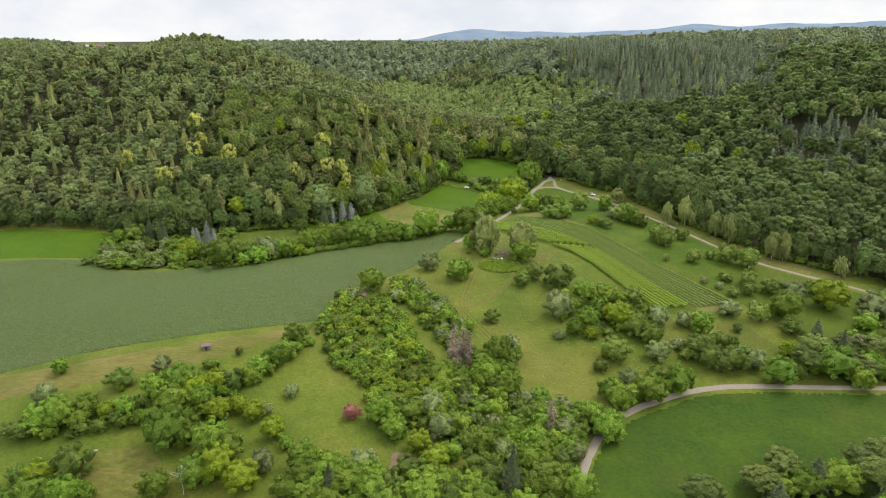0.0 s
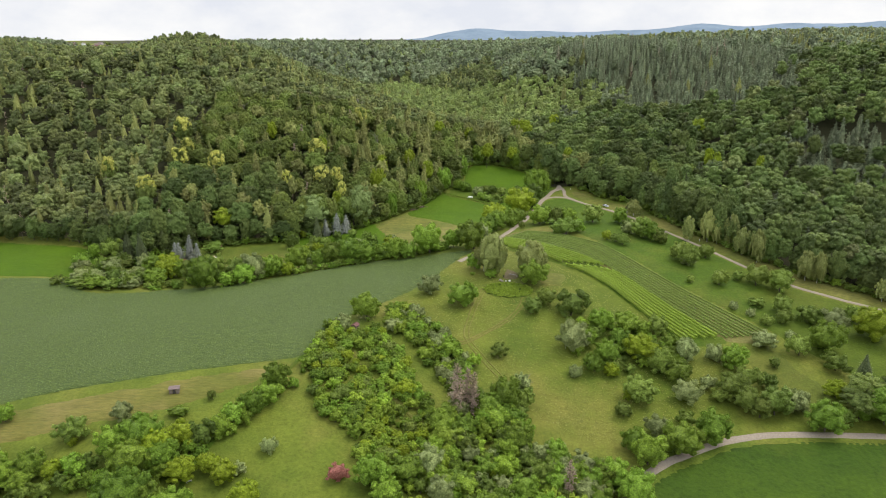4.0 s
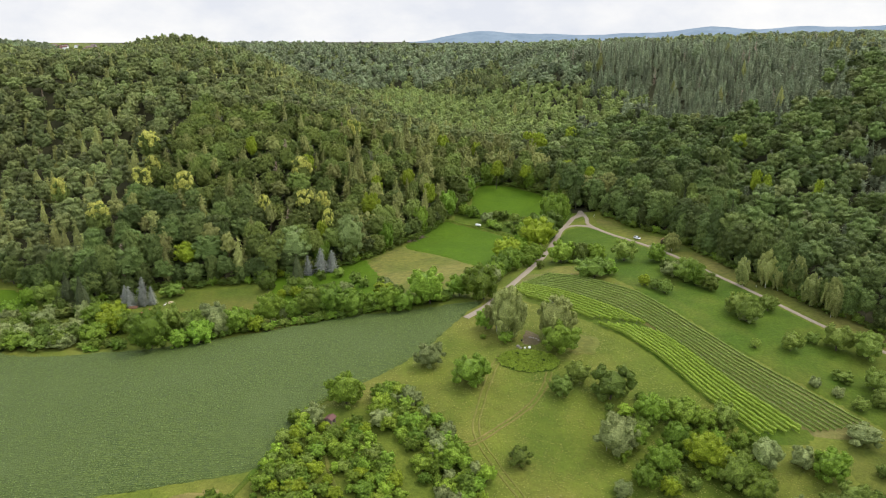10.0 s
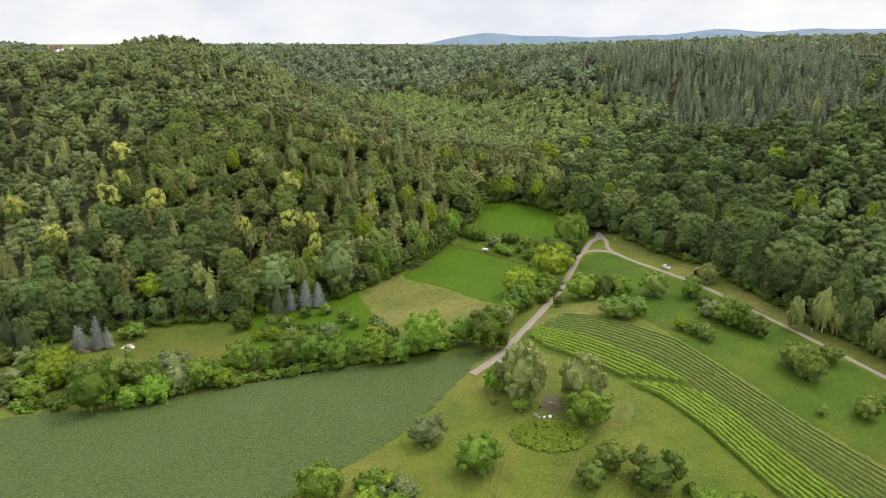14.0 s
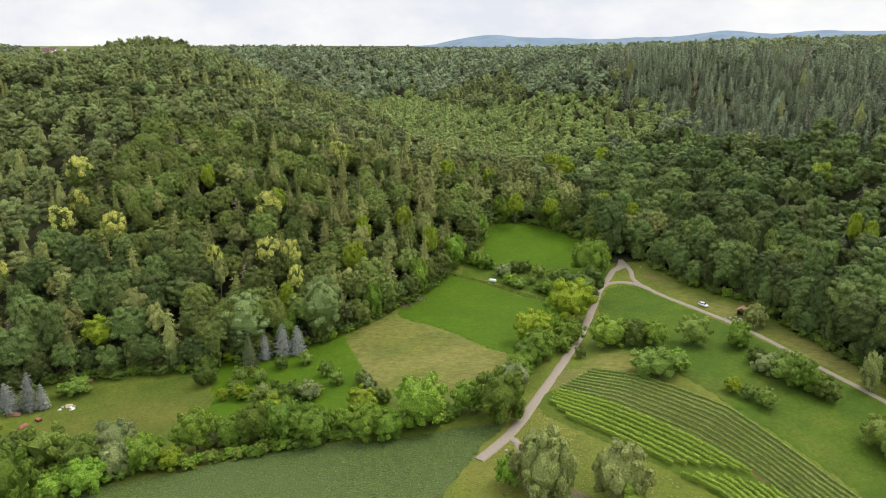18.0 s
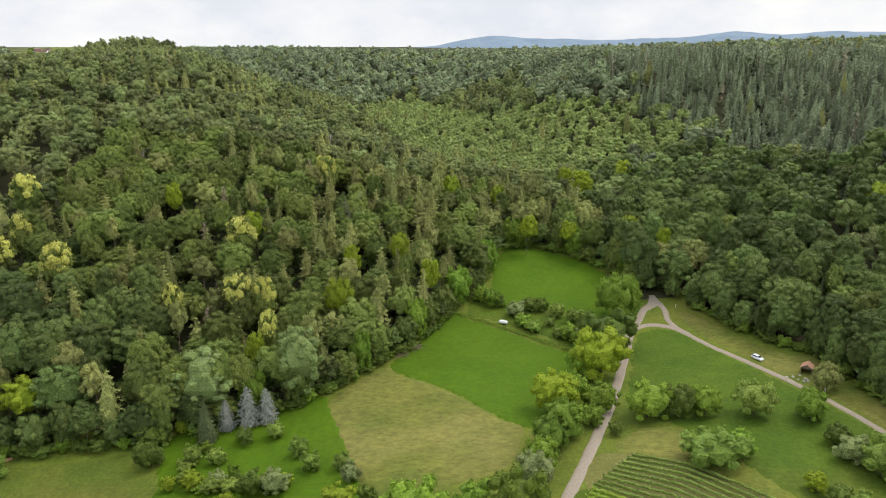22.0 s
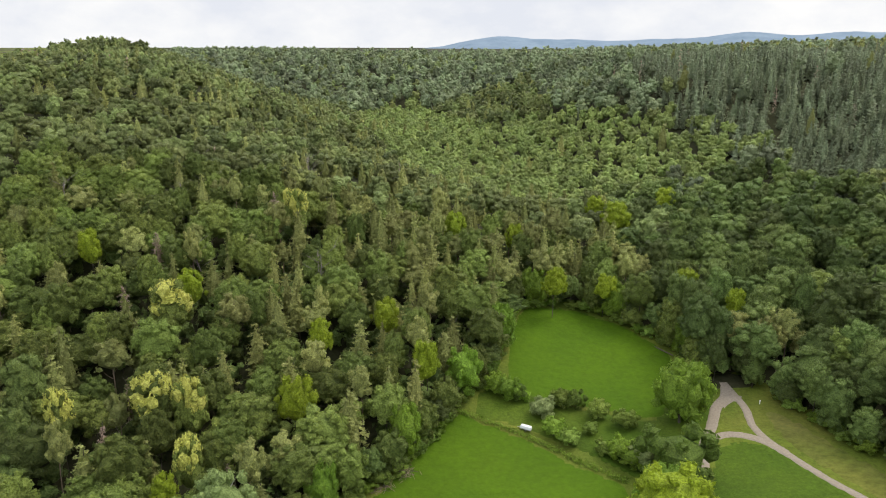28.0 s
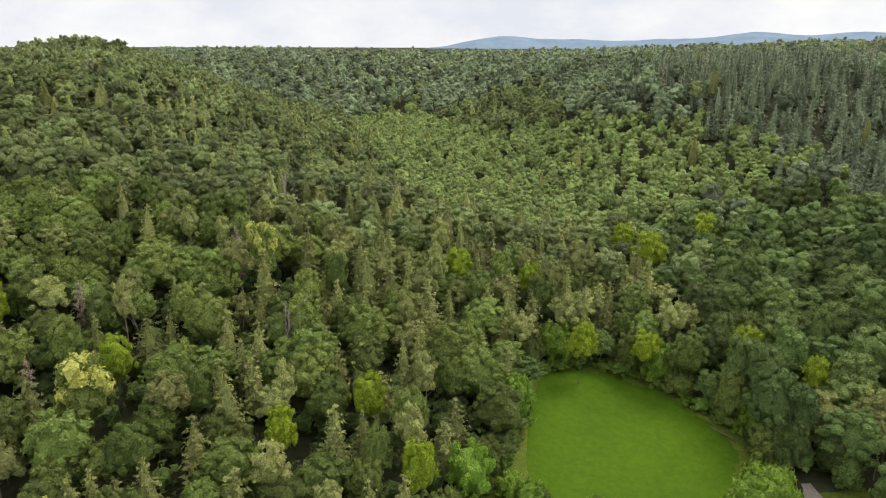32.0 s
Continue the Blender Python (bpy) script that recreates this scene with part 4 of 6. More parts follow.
# the terraced thicket west of the hill meadow: low bushes between a footway and a grass lane
thicket([(-36, 243), (-40.5, 216), (-31, 196), (-22, 189), (-19, 176), (-12, 171), (-3, 171), (4, 185), (9, 195), (2, 204), (-1, 203), (-7.5, 216), (-16, 238), (-23, 243), (-28.7, 246)], 330, ["bramble", "shrub", "bramble", "hedge", "bramble", "shrub", "lime", "orchard"], (1.3, 3.4), 21, 1.5, [LANE, SHED_YARD, FOOTWAY])
thicket([(-19, 250), (-17, 259.5), (-10.5, 258.5), (2.3, 240), (10.5, 226), (4.5, 208), (-1.5, 219), (-8, 233.5)], 80, ["hedge", "grey", "shrub", "bramble", "hedge"], (1.8, 4.0), 36, 1.9, [LANE])
thicket([(2, 204), (9, 212), (22.5, 210), (22, 189), (35, 189), (45, 185), (39, 169), (31, 158), (14, 157), (0, 169), (-3, 186)], 120, ["hedge", "shrub", "bramble", "dark", "hedge", "grey"], (2.6, 6.0), 22, 2.4)
thicket([(-36, 150), (-14, 152), (0, 150), (30, 152), (30, 140), (-20, 136), (-38, 141)], 36, ["hedge", "dark", "hedge", "shrub"], (3.5, 7.0), 32, 3.2)
thicket([(42, 262), (50, 262), (64, 254), (76, 249), (82, 240), (74, 229), (62, 230), (52, 228), (42, 236)], 34, ["hedge", "shrub", "bramble", "dark"], (2.0, 4.4), 23, 3.0)
thicket([(-104, 172), (-80, 172), (-62, 184), (-56, 180), (-60, 172), (-80, 166), (-104, 163)], 22, ["shrub", "dark", "hedge"], (2.0, 4.0), 26, 2.8)
thicket([(-62, 180), (-60, 184), (-45, 209), (-42, 206), (-54, 182)], 22, ["shrub", "hedge", "bramble"], (1.8, 3.6), 28, 2.2)
thicket([(55, 118), (62, 157), (86, 163), (118, 168), (150, 160), (150, 120)], 48, ["hedge", "oak", "spruce", "oak"], (6, 10), 33, 4.6)
thicket([(118, 209), (120, 216), (134, 222), (150, 224), (172, 220), (172, 209), (140, 209)], 18, ["oak", "hedge", "spruce", "hedge"], (7, 11), 34, 4.4)
thicket([(152, 244), (172, 268), (200, 260), (200, 228), (172, 228)], 24, ["hedge", "oak", "grey", "orchard"], (5, 9), 35, 5.0)
# bushes on the fallow strip and its hedge
for key, x, y, h, r in (("hedge", -111.5, 191.6, 4.4, 2.3), ("dark", -90.5, 183.4, 5.2, 3.3), ("lime", -89.4, 181.3, 2, 1), ("grey", -81.2, 190.7, 4.6, 2.7), ("hedge", -67.2, 192.3, 2.3, 2.2), ("orchard", -60.8, 199.4, 2.4, 1.2), ("hedge", -54.8, 185.3, 5, 2.6), ("hedge", -52.7, 190.1, 5.1, 2.6), ("hedge", -49, 194.6, 5.5, 2.8), ("shrub", -46.6, 199.4, 5.6, 2.9), ("hedge", -45.5, 207.3, 6.3, 3.3), ("shrub", -41, 207.1, 2.6, 1.5),):
    plant(key, x, y, h, r)
# trees of the lower copse
for key, x, y, h, r in (("hedge", -78.2, 178.7, 6.9, 3.6), ("hedge", -71.1, 180, 8.1, 4.2), ("lime", -67.4, 176.8, 7.1, 3.7), ("lime", -62.5, 181.3, 6.2, 3.2), ("dark", -58.2, 181.6, 5.8, 3), ("hedge", -71.4, 171.6, 7.9, 4.1), ("hedge", -64.8, 173.7, 6.5, 3.4), ("lime", -59.4, 170.1, 5.6, 2.9), ("shrub", -76.8, 168.4, 3.9, 2.1),):
    plant(key, x, y, h, r)
# hedge along the lower meadow
for key, x, y, h, r in (("grey", -109.2, 177.9, 5.2, 3.1), ("hedge", -104.5, 167, 7.3, 3.8), ("dark", -110, 166.3, 3.7, 3.7), ("hedge", -100, 169, 6.6, 3.7), ("hedge", -103.5, 172.6, 5.8, 3), ("hedge", -94.1, 172.2, 5.7, 2.9), ("lime", -89.1, 171.1, 4.2, 2.2), ("hedge", -84, 171.6, 5, 2.6), ("dark", -81.8, 172.7, 4.7, 2.4), ("hedge", -95.4, 168.3, 4.9, 2.9),):
    plant(key, x, y, h, r)
# copse round the dead tree
for key, x, y, h, r in (("hedge", -68.7, 159.7, 10.1, 5.2), ("hedge", -65.7, 161.5, 7.3, 3.8), ("hedge", -57.8, 157.6, 7.6, 3.9), ("hedge", -52.6, 157.3, 6, 3.1), ("lime", -53.2, 149.9, 8, 4.2), ("hedge", -57.7, 147.8, 6.8, 3.5), ("lime", -46.5, 145.9, 7.1, 3.7), ("grey", -43.5, 152.2, 4.9, 2.5), ("lime", -54.2, 173.3, 4.3, 2.2), ("lime", -49.7, 170.1, 5.2, 2.7), ("lime", -43.5, 163.6, 5.6, 2.9), ("grey", -47.2, 172.6, 3.2, 1.6), ("hedge", -39.3, 159.7, 3.3, 1.7), ("hedge", -34, 153.4, 6.6, 3.4), ("hedge", -30.8, 151.2, 5.5, 2.8), ("grey", -41.5, 180.5, 3.5, 1.8),):
    plant(key, x, y, h, r)
# bushes below the soil plot
for key, x, y, h, r in (("dark", -89.2, 151.2, 7.9, 4.1), ("lime", -95.5, 149.8, 6.4, 3.3), ("dark", -102.7, 151, 4.3, 2.2), ("hedge", -95.3, 144, 6.8, 3.5), ("hedge", -87.6, 142.2, 7.7, 4), ("hedge", -100.3, 142.9, 5.5, 2.9), ("hedge", -83, 145.1, 4.4, 2.2), ("hedge", -67, 144.7, 6.1, 3.2),):
    plant(key, x, y, h, r)
# single plants beside the thicket
for key, x, y, h, r in (("hedge", -25, 251.8, 8, 4.1), ("grey", -31.9, 242.6, 4.7, 2.4), ("lime", -9.6, 208.5, 4.7, 2.5), ("red", -24, 172.9, 4.3, 2.5), ("brown", 4.4, 203.4, 15.5, 3.5), ("brown", 6.6, 204.6, 13.5, 3.0), ("brown", 8.6, 203.4, 13, 3.0), ("brown", 4.9, 189.2, 3.8, 2.9), ("brown", 30.3, 174.1, 10.9, 2.4), ("hedge", 18.1, 208.2, 8.4, 4.3), ("hedge", 14.2, 197.7, 6.6, 3.4), ("hedge", 19.4, 190, 7, 3.6), ("grey", 28.5, 189.9, 3.5, 3.5), ("shrub", 2.2, 231.1, 4.9, 2.5),):
    plant(key, x, y, h, r)
# trees at the foot of the thicket
for key, x, y, h, r in (("hedge", -16, 172, 7.3, 3.7), ("hedge", -11.6, 166.6, 5.8, 3), ("lime", -5.5, 161, 5.9, 3.1), ("lime", -1.7, 155.1, 5.7, 3), ("grey", -0.3, 167.6, 6.4, 3.3), ("grey", -3.1, 178, 6.4, 3.3), ("hedge", -7.8, 175.7, 5.3, 3.8), ("hedge", 2.8, 159.4, 4.8, 2.5), ("dark", 8.6, 154.3, 5.8, 3), ("hedge", 13.4, 166.6, 5.6, 2.9), ("hedge", 19.2, 172.1, 6, 3.1), ("hedge", 24.1, 165.1, 6.4, 3.3), ("dark", 23.8, 178.3, 6.5, 3.3), ("hedge", 33.4, 164.7, 5.6, 2.9), ("grey", 35.7, 182.9, 5.8, 3.4), ("hedge", 41.7, 180.1, 6.9, 3.6),):
    plant(key, x, y, h, r)
# trees at the foot of the thicket
for key, x, y, h, r in (("lime", 12.7, 179.6, 3.4, 1.8), ("spruce", 16.5, 144.6, 15.6, 4.7),):
    plant(key, x, y, h, r)
# trees below the thicket
for key, x, y, h, r in (("hedge", 21.5, 147, 7, 3.7), ("hedge", 32.8, 147.9, 7.2, 3.7), ("hedge", -33, 152.7, 5.8, 3), ("hedge", -27.2, 151.2, 5.7, 3), ("grey", -19.4, 152.1, 5.7, 3), ("hedge", -22.5, 146.3, 6.5, 3.4), ("hedge", -15.7, 141.3, 6.4, 3.3), ("spruce", -25.4, 140.3, 12, 3.5), ("hedge", 8.9, 143.1, 5.7, 3), ("dark", -10.5, 140.4, 5.7, 2.9), ("dark", 2.5, 140.9, 6.9, 3.5), ("hedge", -3.7, 138.8, 6.8, 3.5), ("dark", 13.7, 150.6, 4.8, 2.5), ("hedge", 27.2, 153, 5.3, 2.8),):
    plant(key, x, y, h, r)
# thicket below the vineyard, upper end
for key, x, y, h, r in (("dark", 44.9, 259.5, 8.3, 4.7), ("grey", 42.1, 239.4, 9.1, 4.7), ("hedge", 53.3, 251.7, 7.1, 3.7), ("hedge", 58.1, 243.7, 5.6, 2.9), ("hedge", 52.2, 234.7, 6.7, 3.5), ("lime", 62.8, 237.1, 8.1, 4.2), ("lime", 66.8, 236.7, 5.8, 3), ("lime", 51.9, 227.7, 4, 2), ("dark", 68.4, 231.1, 7.5, 3.8), ("hedge", 73, 228.2, 5.3, 3.8), ("grey", 78.6, 239, 7.1, 3.6), ("hedge", 47.3, 229.4, 5.6, 2.9), ("hedge", 62.2, 251.3, 6.6, 3.7), ("dark", 72.5, 251.4, 6.5, 3.4), ("hedge", 46.4, 242.3, 5.6, 3), ("shrub", 74.7, 243.8, 4.8, 2.7),):
    plant(key, x, y, h, r)
# thicket below the vineyard, upper end
for key, x, y, h, r in (("shrub", 67.9, 250.3, 4.9, 2.8),):
    plant(key, x, y, h, r)
# bushes in the hill meadow
for key, x, y, h, r in (("orchard", 57.7, 216.3, 7.3, 3.8), ("lime", 54.8, 216.8, 3.2, 1.6), ("orchard", 51.8, 209.6, 3.6, 2.4), ("grey", 72.5, 217.1, 6.5, 3.4), ("grey", 40.8, 225.9, 3.3, 1.7), ("grey", 80.4, 224.6, 4.1, 2.1), ("orchard", 82.4, 218.7, 3.9, 2.6), ("dark", 68.9, 207.5, 4.1, 2.1), ("grey", 59.3, 202.1, 5.4, 3),):
    plant(key, x, y, h, r)
# copse on the orchard slope
for key, x, y, h, r in (("grey", 87.8, 238.7, 5.3, 2.7), ("hedge", 92.9, 235.7, 7.1, 3.7), ("grey", 107, 248.9, 5.4, 3.5), ("orchard", 86.7, 220, 7.7, 4.1), ("orchard", 88.7, 214.2, 7.3, 3.7), ("dark", 100, 226.4, 4.5, 2.3), ("orchard", 96.8, 213.7, 8, 4.1), ("grey", 104.4, 215.8, 5.9, 3.3), ("orchard", 91.7, 212.2, 6.3, 3.2), ("orchard", 93.7, 226.4, 6, 3.4),):
    plant(key, x, y, h, r)
# trees along the valley lane
for key, x, y, h, r in (("hedge", 108.1, 207, 8.3, 4.3), ("hedge", 133.7, 205.4, 6.9, 3.6), ("hedge", 74.2, 201.1, 8.3, 4.3), ("hedge", 63.8, 195.5, 8.4, 4.3), ("hedge", 53.4, 190, 8.1, 4.2), ("hedge", 51.5, 195, 6.2, 3.2), ("hedge", 46.2, 174.9, 7.9, 4.1), ("lime", 119.1, 222.8, 5.6, 2.9), ("oak", 124.9, 217.7, 10.8, 6.2), ("spruce", 131.3, 230, 11, 4.4), ("spruce", 132.3, 215, 15, 5.0), ("brown", 139.9, 218.6, 11.2, 3.3), ("hedge", 144.4, 216.4, 6.9, 3.6), ("hedge", 143.5, 209.6, 6.7, 3.5), ("dark", 116.1, 211, 4.1, 2.3),):
    plant(key, x, y, h, r)

# flowering chestnuts, pale tops and yellow-green crowns that stand out of the wood
STAND_OUT = (("bloom", -155, 462, 20, 5.4), ("bloom", -146, 425, 18, 4.6), ("bloom", -124, 420, 19, 4.8), ("bloom", -151, 389, 19, 5.4), ("bloom", -72, 441, 19, 5.2), ("bloom", -82, 406, 17, 2.8), ("bloom", -182, 418, 18, 4.4), ("bloom", -146, 439, 18, 4.2), ("bloom", -64, 411, 18, 4.6), ("bloom", -56, 411, 18, 3.6), ("bloom", -51, 495, 19, 4.0), ("bloom", -52, 397, 16, 3.0),
             ("bright", -35, 415, 17, 4.6), ("bright", -54, 388, 14, 2.6), ("bright", -7, 434, 17, 3.6), ("bright", 60, 541, 18, 5.4), ("bright", 83, 560, 18, 5.2), ("bright", 68, 481, 16, 3.8), ("bright", -71, 452, 15, 3.4), ("bright", -1, 511, 16, 4.2), ("bright", 29, 483, 14, 4.0), ("bright", 54, 556, 16, 4.2), ("bright", 157, 470, 18, 5.4), ("bright", 150, 415, 17, 2.6), ("bright", 168, 404, 17, 2.6), ("bright", 148, 423, 17, 2.4), ("bright", -102, 464, 16, 3.2), ("bright", -107, 367, 13, 5.2), ("bright", 45, 486, 12, 3.6), ("bright", 78, 466, 16, 3.0), ("bright", -20, 452, 15, 3.4), ("bright", -34, 440, 15, 3.0), ("bright", 20, 512, 15, 3.4))
for key, x, y, h, r in STAND_OUT:
    plant(key, x, y, h + 2.0, r)


# ---- the woods ----
EDGE = [(-900, 420), (-330, 372), (-230, 366), (-195, 359), (-167, 354), (-152, 345), (-138, 341), (-125, 352), (-108, 361), (-95, 363), (-72, 366), (-65, 370), (-52, 377), (-42, 381), (-34, 388), (-22, 403), (-11, 417), (-3, 432), (2, 442), (8, 452), (13, 470), (17, 484),
        (24, 490), (36, 492), (49, 486), (62, 469), (65, 456), (68, 450), (76, 449), (80, 445), (85, 431), (97, 407), (104, 402), (107, 383), (118, 353), (125, 338), (135, 323), (147, 309), (158, 300), (173, 291), (195, 279), (240, 262), (900, 240)]
WOOD = EDGE + [(1500, 900), (1500, 1500), (-1500, 1500), (-1500, 900)]


def wood_places(spacing, seed, y0, y1, keep):
    """Tree places on a shaken grid inside the wood, in the widening strip of land ahead."""
    rng = np.random.default_rng(seed)
    ys = np.arange(y0, y1, spacing)
    out = []
    for y in ys:
        half = 0.70 * y + 70
        x = np.arange(-half, half, spacing)
        out.append(np.stack([x + rng.uniform(-0.48, 0.48, len(x)) * spacing, y + rng.uniform(-0.48, 0.48, len(x)) * spacing], 1))
    p = np.concatenate(out)
    p = p[inside(WOOD, p[:, 0], p[:, 1])]
    return p[keep(p[:, 0], p[:, 1])]


SPRUCE_STAND = [(150, 1010), (126, 850), (97, 800), (110, 690), (121, 646), (132, 600), (148, 536), (172, 523), (209, 487), (231, 504), (254, 532), (330, 690), (420, 880), (400, 900), (250, 960)]
SPRUCE_PLOT = [(195, 440), (219, 449), (245, 445), (300, 446), (300, 385), (246, 385), (216, 383), (193, 387), (187, 411)]
YOUNG_STAND = [(-40, 960), (40, 800), (66, 752), (107, 676), (130, 640), (128, 600), (98, 592), (56, 572), (17, 572), (-12, 612), (-38, 680), (-70, 790), (-90, 890)]


def zone(x, y, u):
    """The kind of wood at a place: 0 broadleaf, 1 larch, 2 young wood, 3 beech, 4 spruce, 5 withered."""
    wob = 25 * np.sin(x * 0.021 + 1.3) + 18 * np.sin(y * 0.017)
    jx, jy = 22 * (np.mod(u * 37.7, 1) - 0.5) + 0.3 * wob, 30 * (np.mod(u * 91.3, 1) - 0.5)
    young, spruce = inside(YOUNG_STAND, x + jx, y + jy), inside(SPRUCE_STAND, x + jx, y + jy) | (inside(SPRUCE_PLOT, x + 0.4 * jx, y + 0.4 * jy) & (u < 0.75))
    beech = ((x > 60) | (y > 890 + wob)) & ~spruce & ~young
    k = np.where(u < 0.24 + 0.34 * np.clip((x + 100) / 75, 0, 1), 1, 0)
    k = np.where((x < -10) & (u > 0.975), 5, k)
    k = np.where((y > 700) & (k == 1) & (u > 0.22), 0, k)
    k = np.where(beech, np.where(u < 0.07, 4, np.where(u > 0.86, 0, 3)), k)
    k = np.where(beech & (x > 250) & (y > 570) & (u > 0.45), 1, k)
    k = np.where(young, np.where(u < 0.03, 1, 2), k)
    return np.where(spruce, np.where(u < 0.03, 3, np.where(u > 0.975, 5, np.where(u > 0.955, 1, 4))), k)


def open_country(x, y):
    """The wedge of open fields beyond the western woods."""
    return (y > 880) & (x > -0.63 * (y - 230)) & (x < -0.485 * (y - 230))


def clearing(x, y):
    """The bare slope behind the road fork, where only a few tall stems stand."""
    return (x - 84) ** 2 + (y - 450) ** 2 < 42


NEAR = lambda x, y: (y < 525) & (x > -150) & (x < 135)
RNG = np.random.default_rng(77)
# the nearest trees of the wood, one by one
near = wood_places(7.0, 5, 340, 560, NEAR)
u = RNG.random(len(near))
counts = {}
SINGLES = {0: "oak", 1: "larch", 2: "oak", 3: "beech", 4: "spruce", 5: "brown"}
order = np.argsort(np.hypot(near[:, 0] + 10, near[:, 1] - 380))
rest = []
for i in order:
    x, y = near[i]
    z = int(zone(x, y, u[i]))
    key = SINGLES[z]
    if clearing(x, y):
        continue
    if any((x - q[1]) ** 2 + (y - q[2]) ** 2 < (q[4] + 2.2) ** 2 for q in STAND_OUT):
        continue
    if key == "oak" and x < -85 and y < 415:
        key = "beech"
    if key == "larch" and RNG.random() < 0.35:
        key = "pine"
    counts[key] = counts.get(key, 0) + 1
    if counts[key] > 260:
        rest.append((x, y))
        continue
    s = RNG.uniform(0.78, 1.22)
    h, r = {"oak": (15, 4.4), "larch": (17, 4.4), "pine": (17, 3.2), "beech": (17, 4.8), "spruce": (18, 3.2), "brown": (15, 2.6)}[key]
    plant(key, x, y, h * s, r * RNG.uniform(0.72, 1.4))

# the leafy margin of the wood
for k, q in enumerate(wiggled([p for p in EDGE if -240 < p[0] < 200], 5.6, 0.8, False, 4.0)):
    if not (68.5 < q.x < 75 and q.y > 440 or clearing(q.x, q.y)):
        h = 6.5 + 5.5 * abs(math.sin(k * 2.3)) + (2 if q.x > 60 else 0)
        plant("beech" if k % 4 == 1 else "mantle" if q.x > 70 or q.x < -75 else "hedge" if k % 4 == 3 else "edge", q.x, q.y, h, 3.0 + 1.3 * abs(math.sin(k * 1.7)))


# low bushes that close the wood's foot
for k, q in enumerate(wiggled([p for p in EDGE if -190 < p[0] < 180], 4.2, 1.2, False, 9.0)):
    if not (66 < q.x < 76 and q.y > 436 or clearing(q.x, q.y)):
        plant("dark" if k % 3 else "shrub", q.x, q.y - 1.6, 1.8 + 1.6 * abs(math.sin(k * 1.3)), 1.7 + 0.9 * abs(math.sin(k * 2.1)))


# the rest of the wood as one mesh of leafy crowns
def wood_mesh(name, places, shapes, seed, label, size=1.0, tall=1.0, one=None):
    rng = np.random.default_rng(seed)
    V, F, MI, TI, n = [], [], [], [], 0
    k = zone(places[:, 0], places[:, 1], rng.random(len(places)))
    # spruces and young trees stand closer together than the rest
    for close in (2, 4):
        twice = places[k == close]
        more = twice + rng.uniform(2.2, 4.6, twice.shape) * np.where(rng.random(twice.shape) < 0.5, -1, 1)
        places, k = np.concatenate([places, more]), np.concatenate([k, np.full(len(more), close)])
    places = places * PLAN
    z = ground_z(places[:, 0], places[:, 1])
    # Broadleaf, beech and spruce take haze-greyed colours; the last entry is plain beech.
    mats = [M_HAZED_LEAF, M_LARCH, M_YOUNG, M_HAZED_BEECH, M_HAZED_SPRUCE, M_BROWN, M_BEECH] if one is None else [one] * 7
    dims = ((15, 4.0), (16, 4.1), (10.5, 2.9), (16.5, 4.3), (12.6, 3.4), (15, 2.4))
    for (x, y), zz, kk in zip(places, z, k):
        v, f, _ = shapes[kk][rng.integers(len(shapes[kk]))]
        a, s = rng.uniform(0, 6.283), rng.uniform(0.80, 1.16)
        h, r = PLAN * dims[kk][0] * s * tall, PLAN * dims[kk][1] * rng.uniform(0.8, 1.25) * size
        c, sn = math.cos(a) * r, math.sin(a) * r
        V.append(np.stack([v[:, 0] * c - v[:, 1] * sn + x, v[:, 0] * sn + v[:, 1] * c + y, v[:, 2] * h + zz], 1).astype(np.float32))
        F.append(f + n)
        n += len(v)
        # Nearer beeches keep the plain colour, farther ones the haze-greyed one.
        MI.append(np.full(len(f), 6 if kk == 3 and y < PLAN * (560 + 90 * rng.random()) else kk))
        TI.append(np.full(len(f), rng.random()))
    me = mesh_of(name, np.concatenate(V), np.concatenate(F), mats, np.concatenate(MI), tint=np.concatenate(TI))
    return tagged(new(name, me), label, "forest", kind="stuff")


def shape_set(leaves, lobes, tiers, blades, leaf, tufts=3, core=1):
    broad = [broad_crown(301 + i, lobes=lobes, leaves=leaves, leaf=leaf, low=0.42, ratio=0.27, core=core, lobe=(0.24, 0.42)) for i in range(8)]
    young = [broad_crown(361 + i, lobes=max(5, lobes * 2 // 3), leaves=leaves * 3 // 5, leaf=1.15 * leaf, low=0.30, ratio=0.28, core=core, lobe=(0.28, 0.46), dome=1.0) for i in range(6)]
    flatter = [broad_crown(331 + i, lobes=lobes, leaves=leaves, leaf=leaf, low=0.36, ratio=0.27, core=core, lobe=(0.26, 0.42), dome=0.85) for i in range(8)]
    cone = [cone_crown(401 + i, tiers=tiers, blades=blades, low=0.22, ragged=0.4, core=0.60, tufts=tufts, power=0.72, leaf=2.0 * leaf, jitter=0.7) for i in range(6)]
    dense = [cone_crown(431 + i, tiers=tiers + 2, blades=blades + 2, low=0.05, ragged=0.25, core=0.40, power=0.8, tufts=max(3, tufts), leaf=0.28, jitter=0.6) for i in range(6)]
    bare = [cone_crown(461 + i, tiers=tiers + 3, blades=blades, low=0.2, ragged=0.7, core=0.0, tufts=tufts, leaf=1.2 * leaf, power=0.5, jitter=0.9) for i in range(2)]
    return [broad, cone, young, flatter, dense, bare]


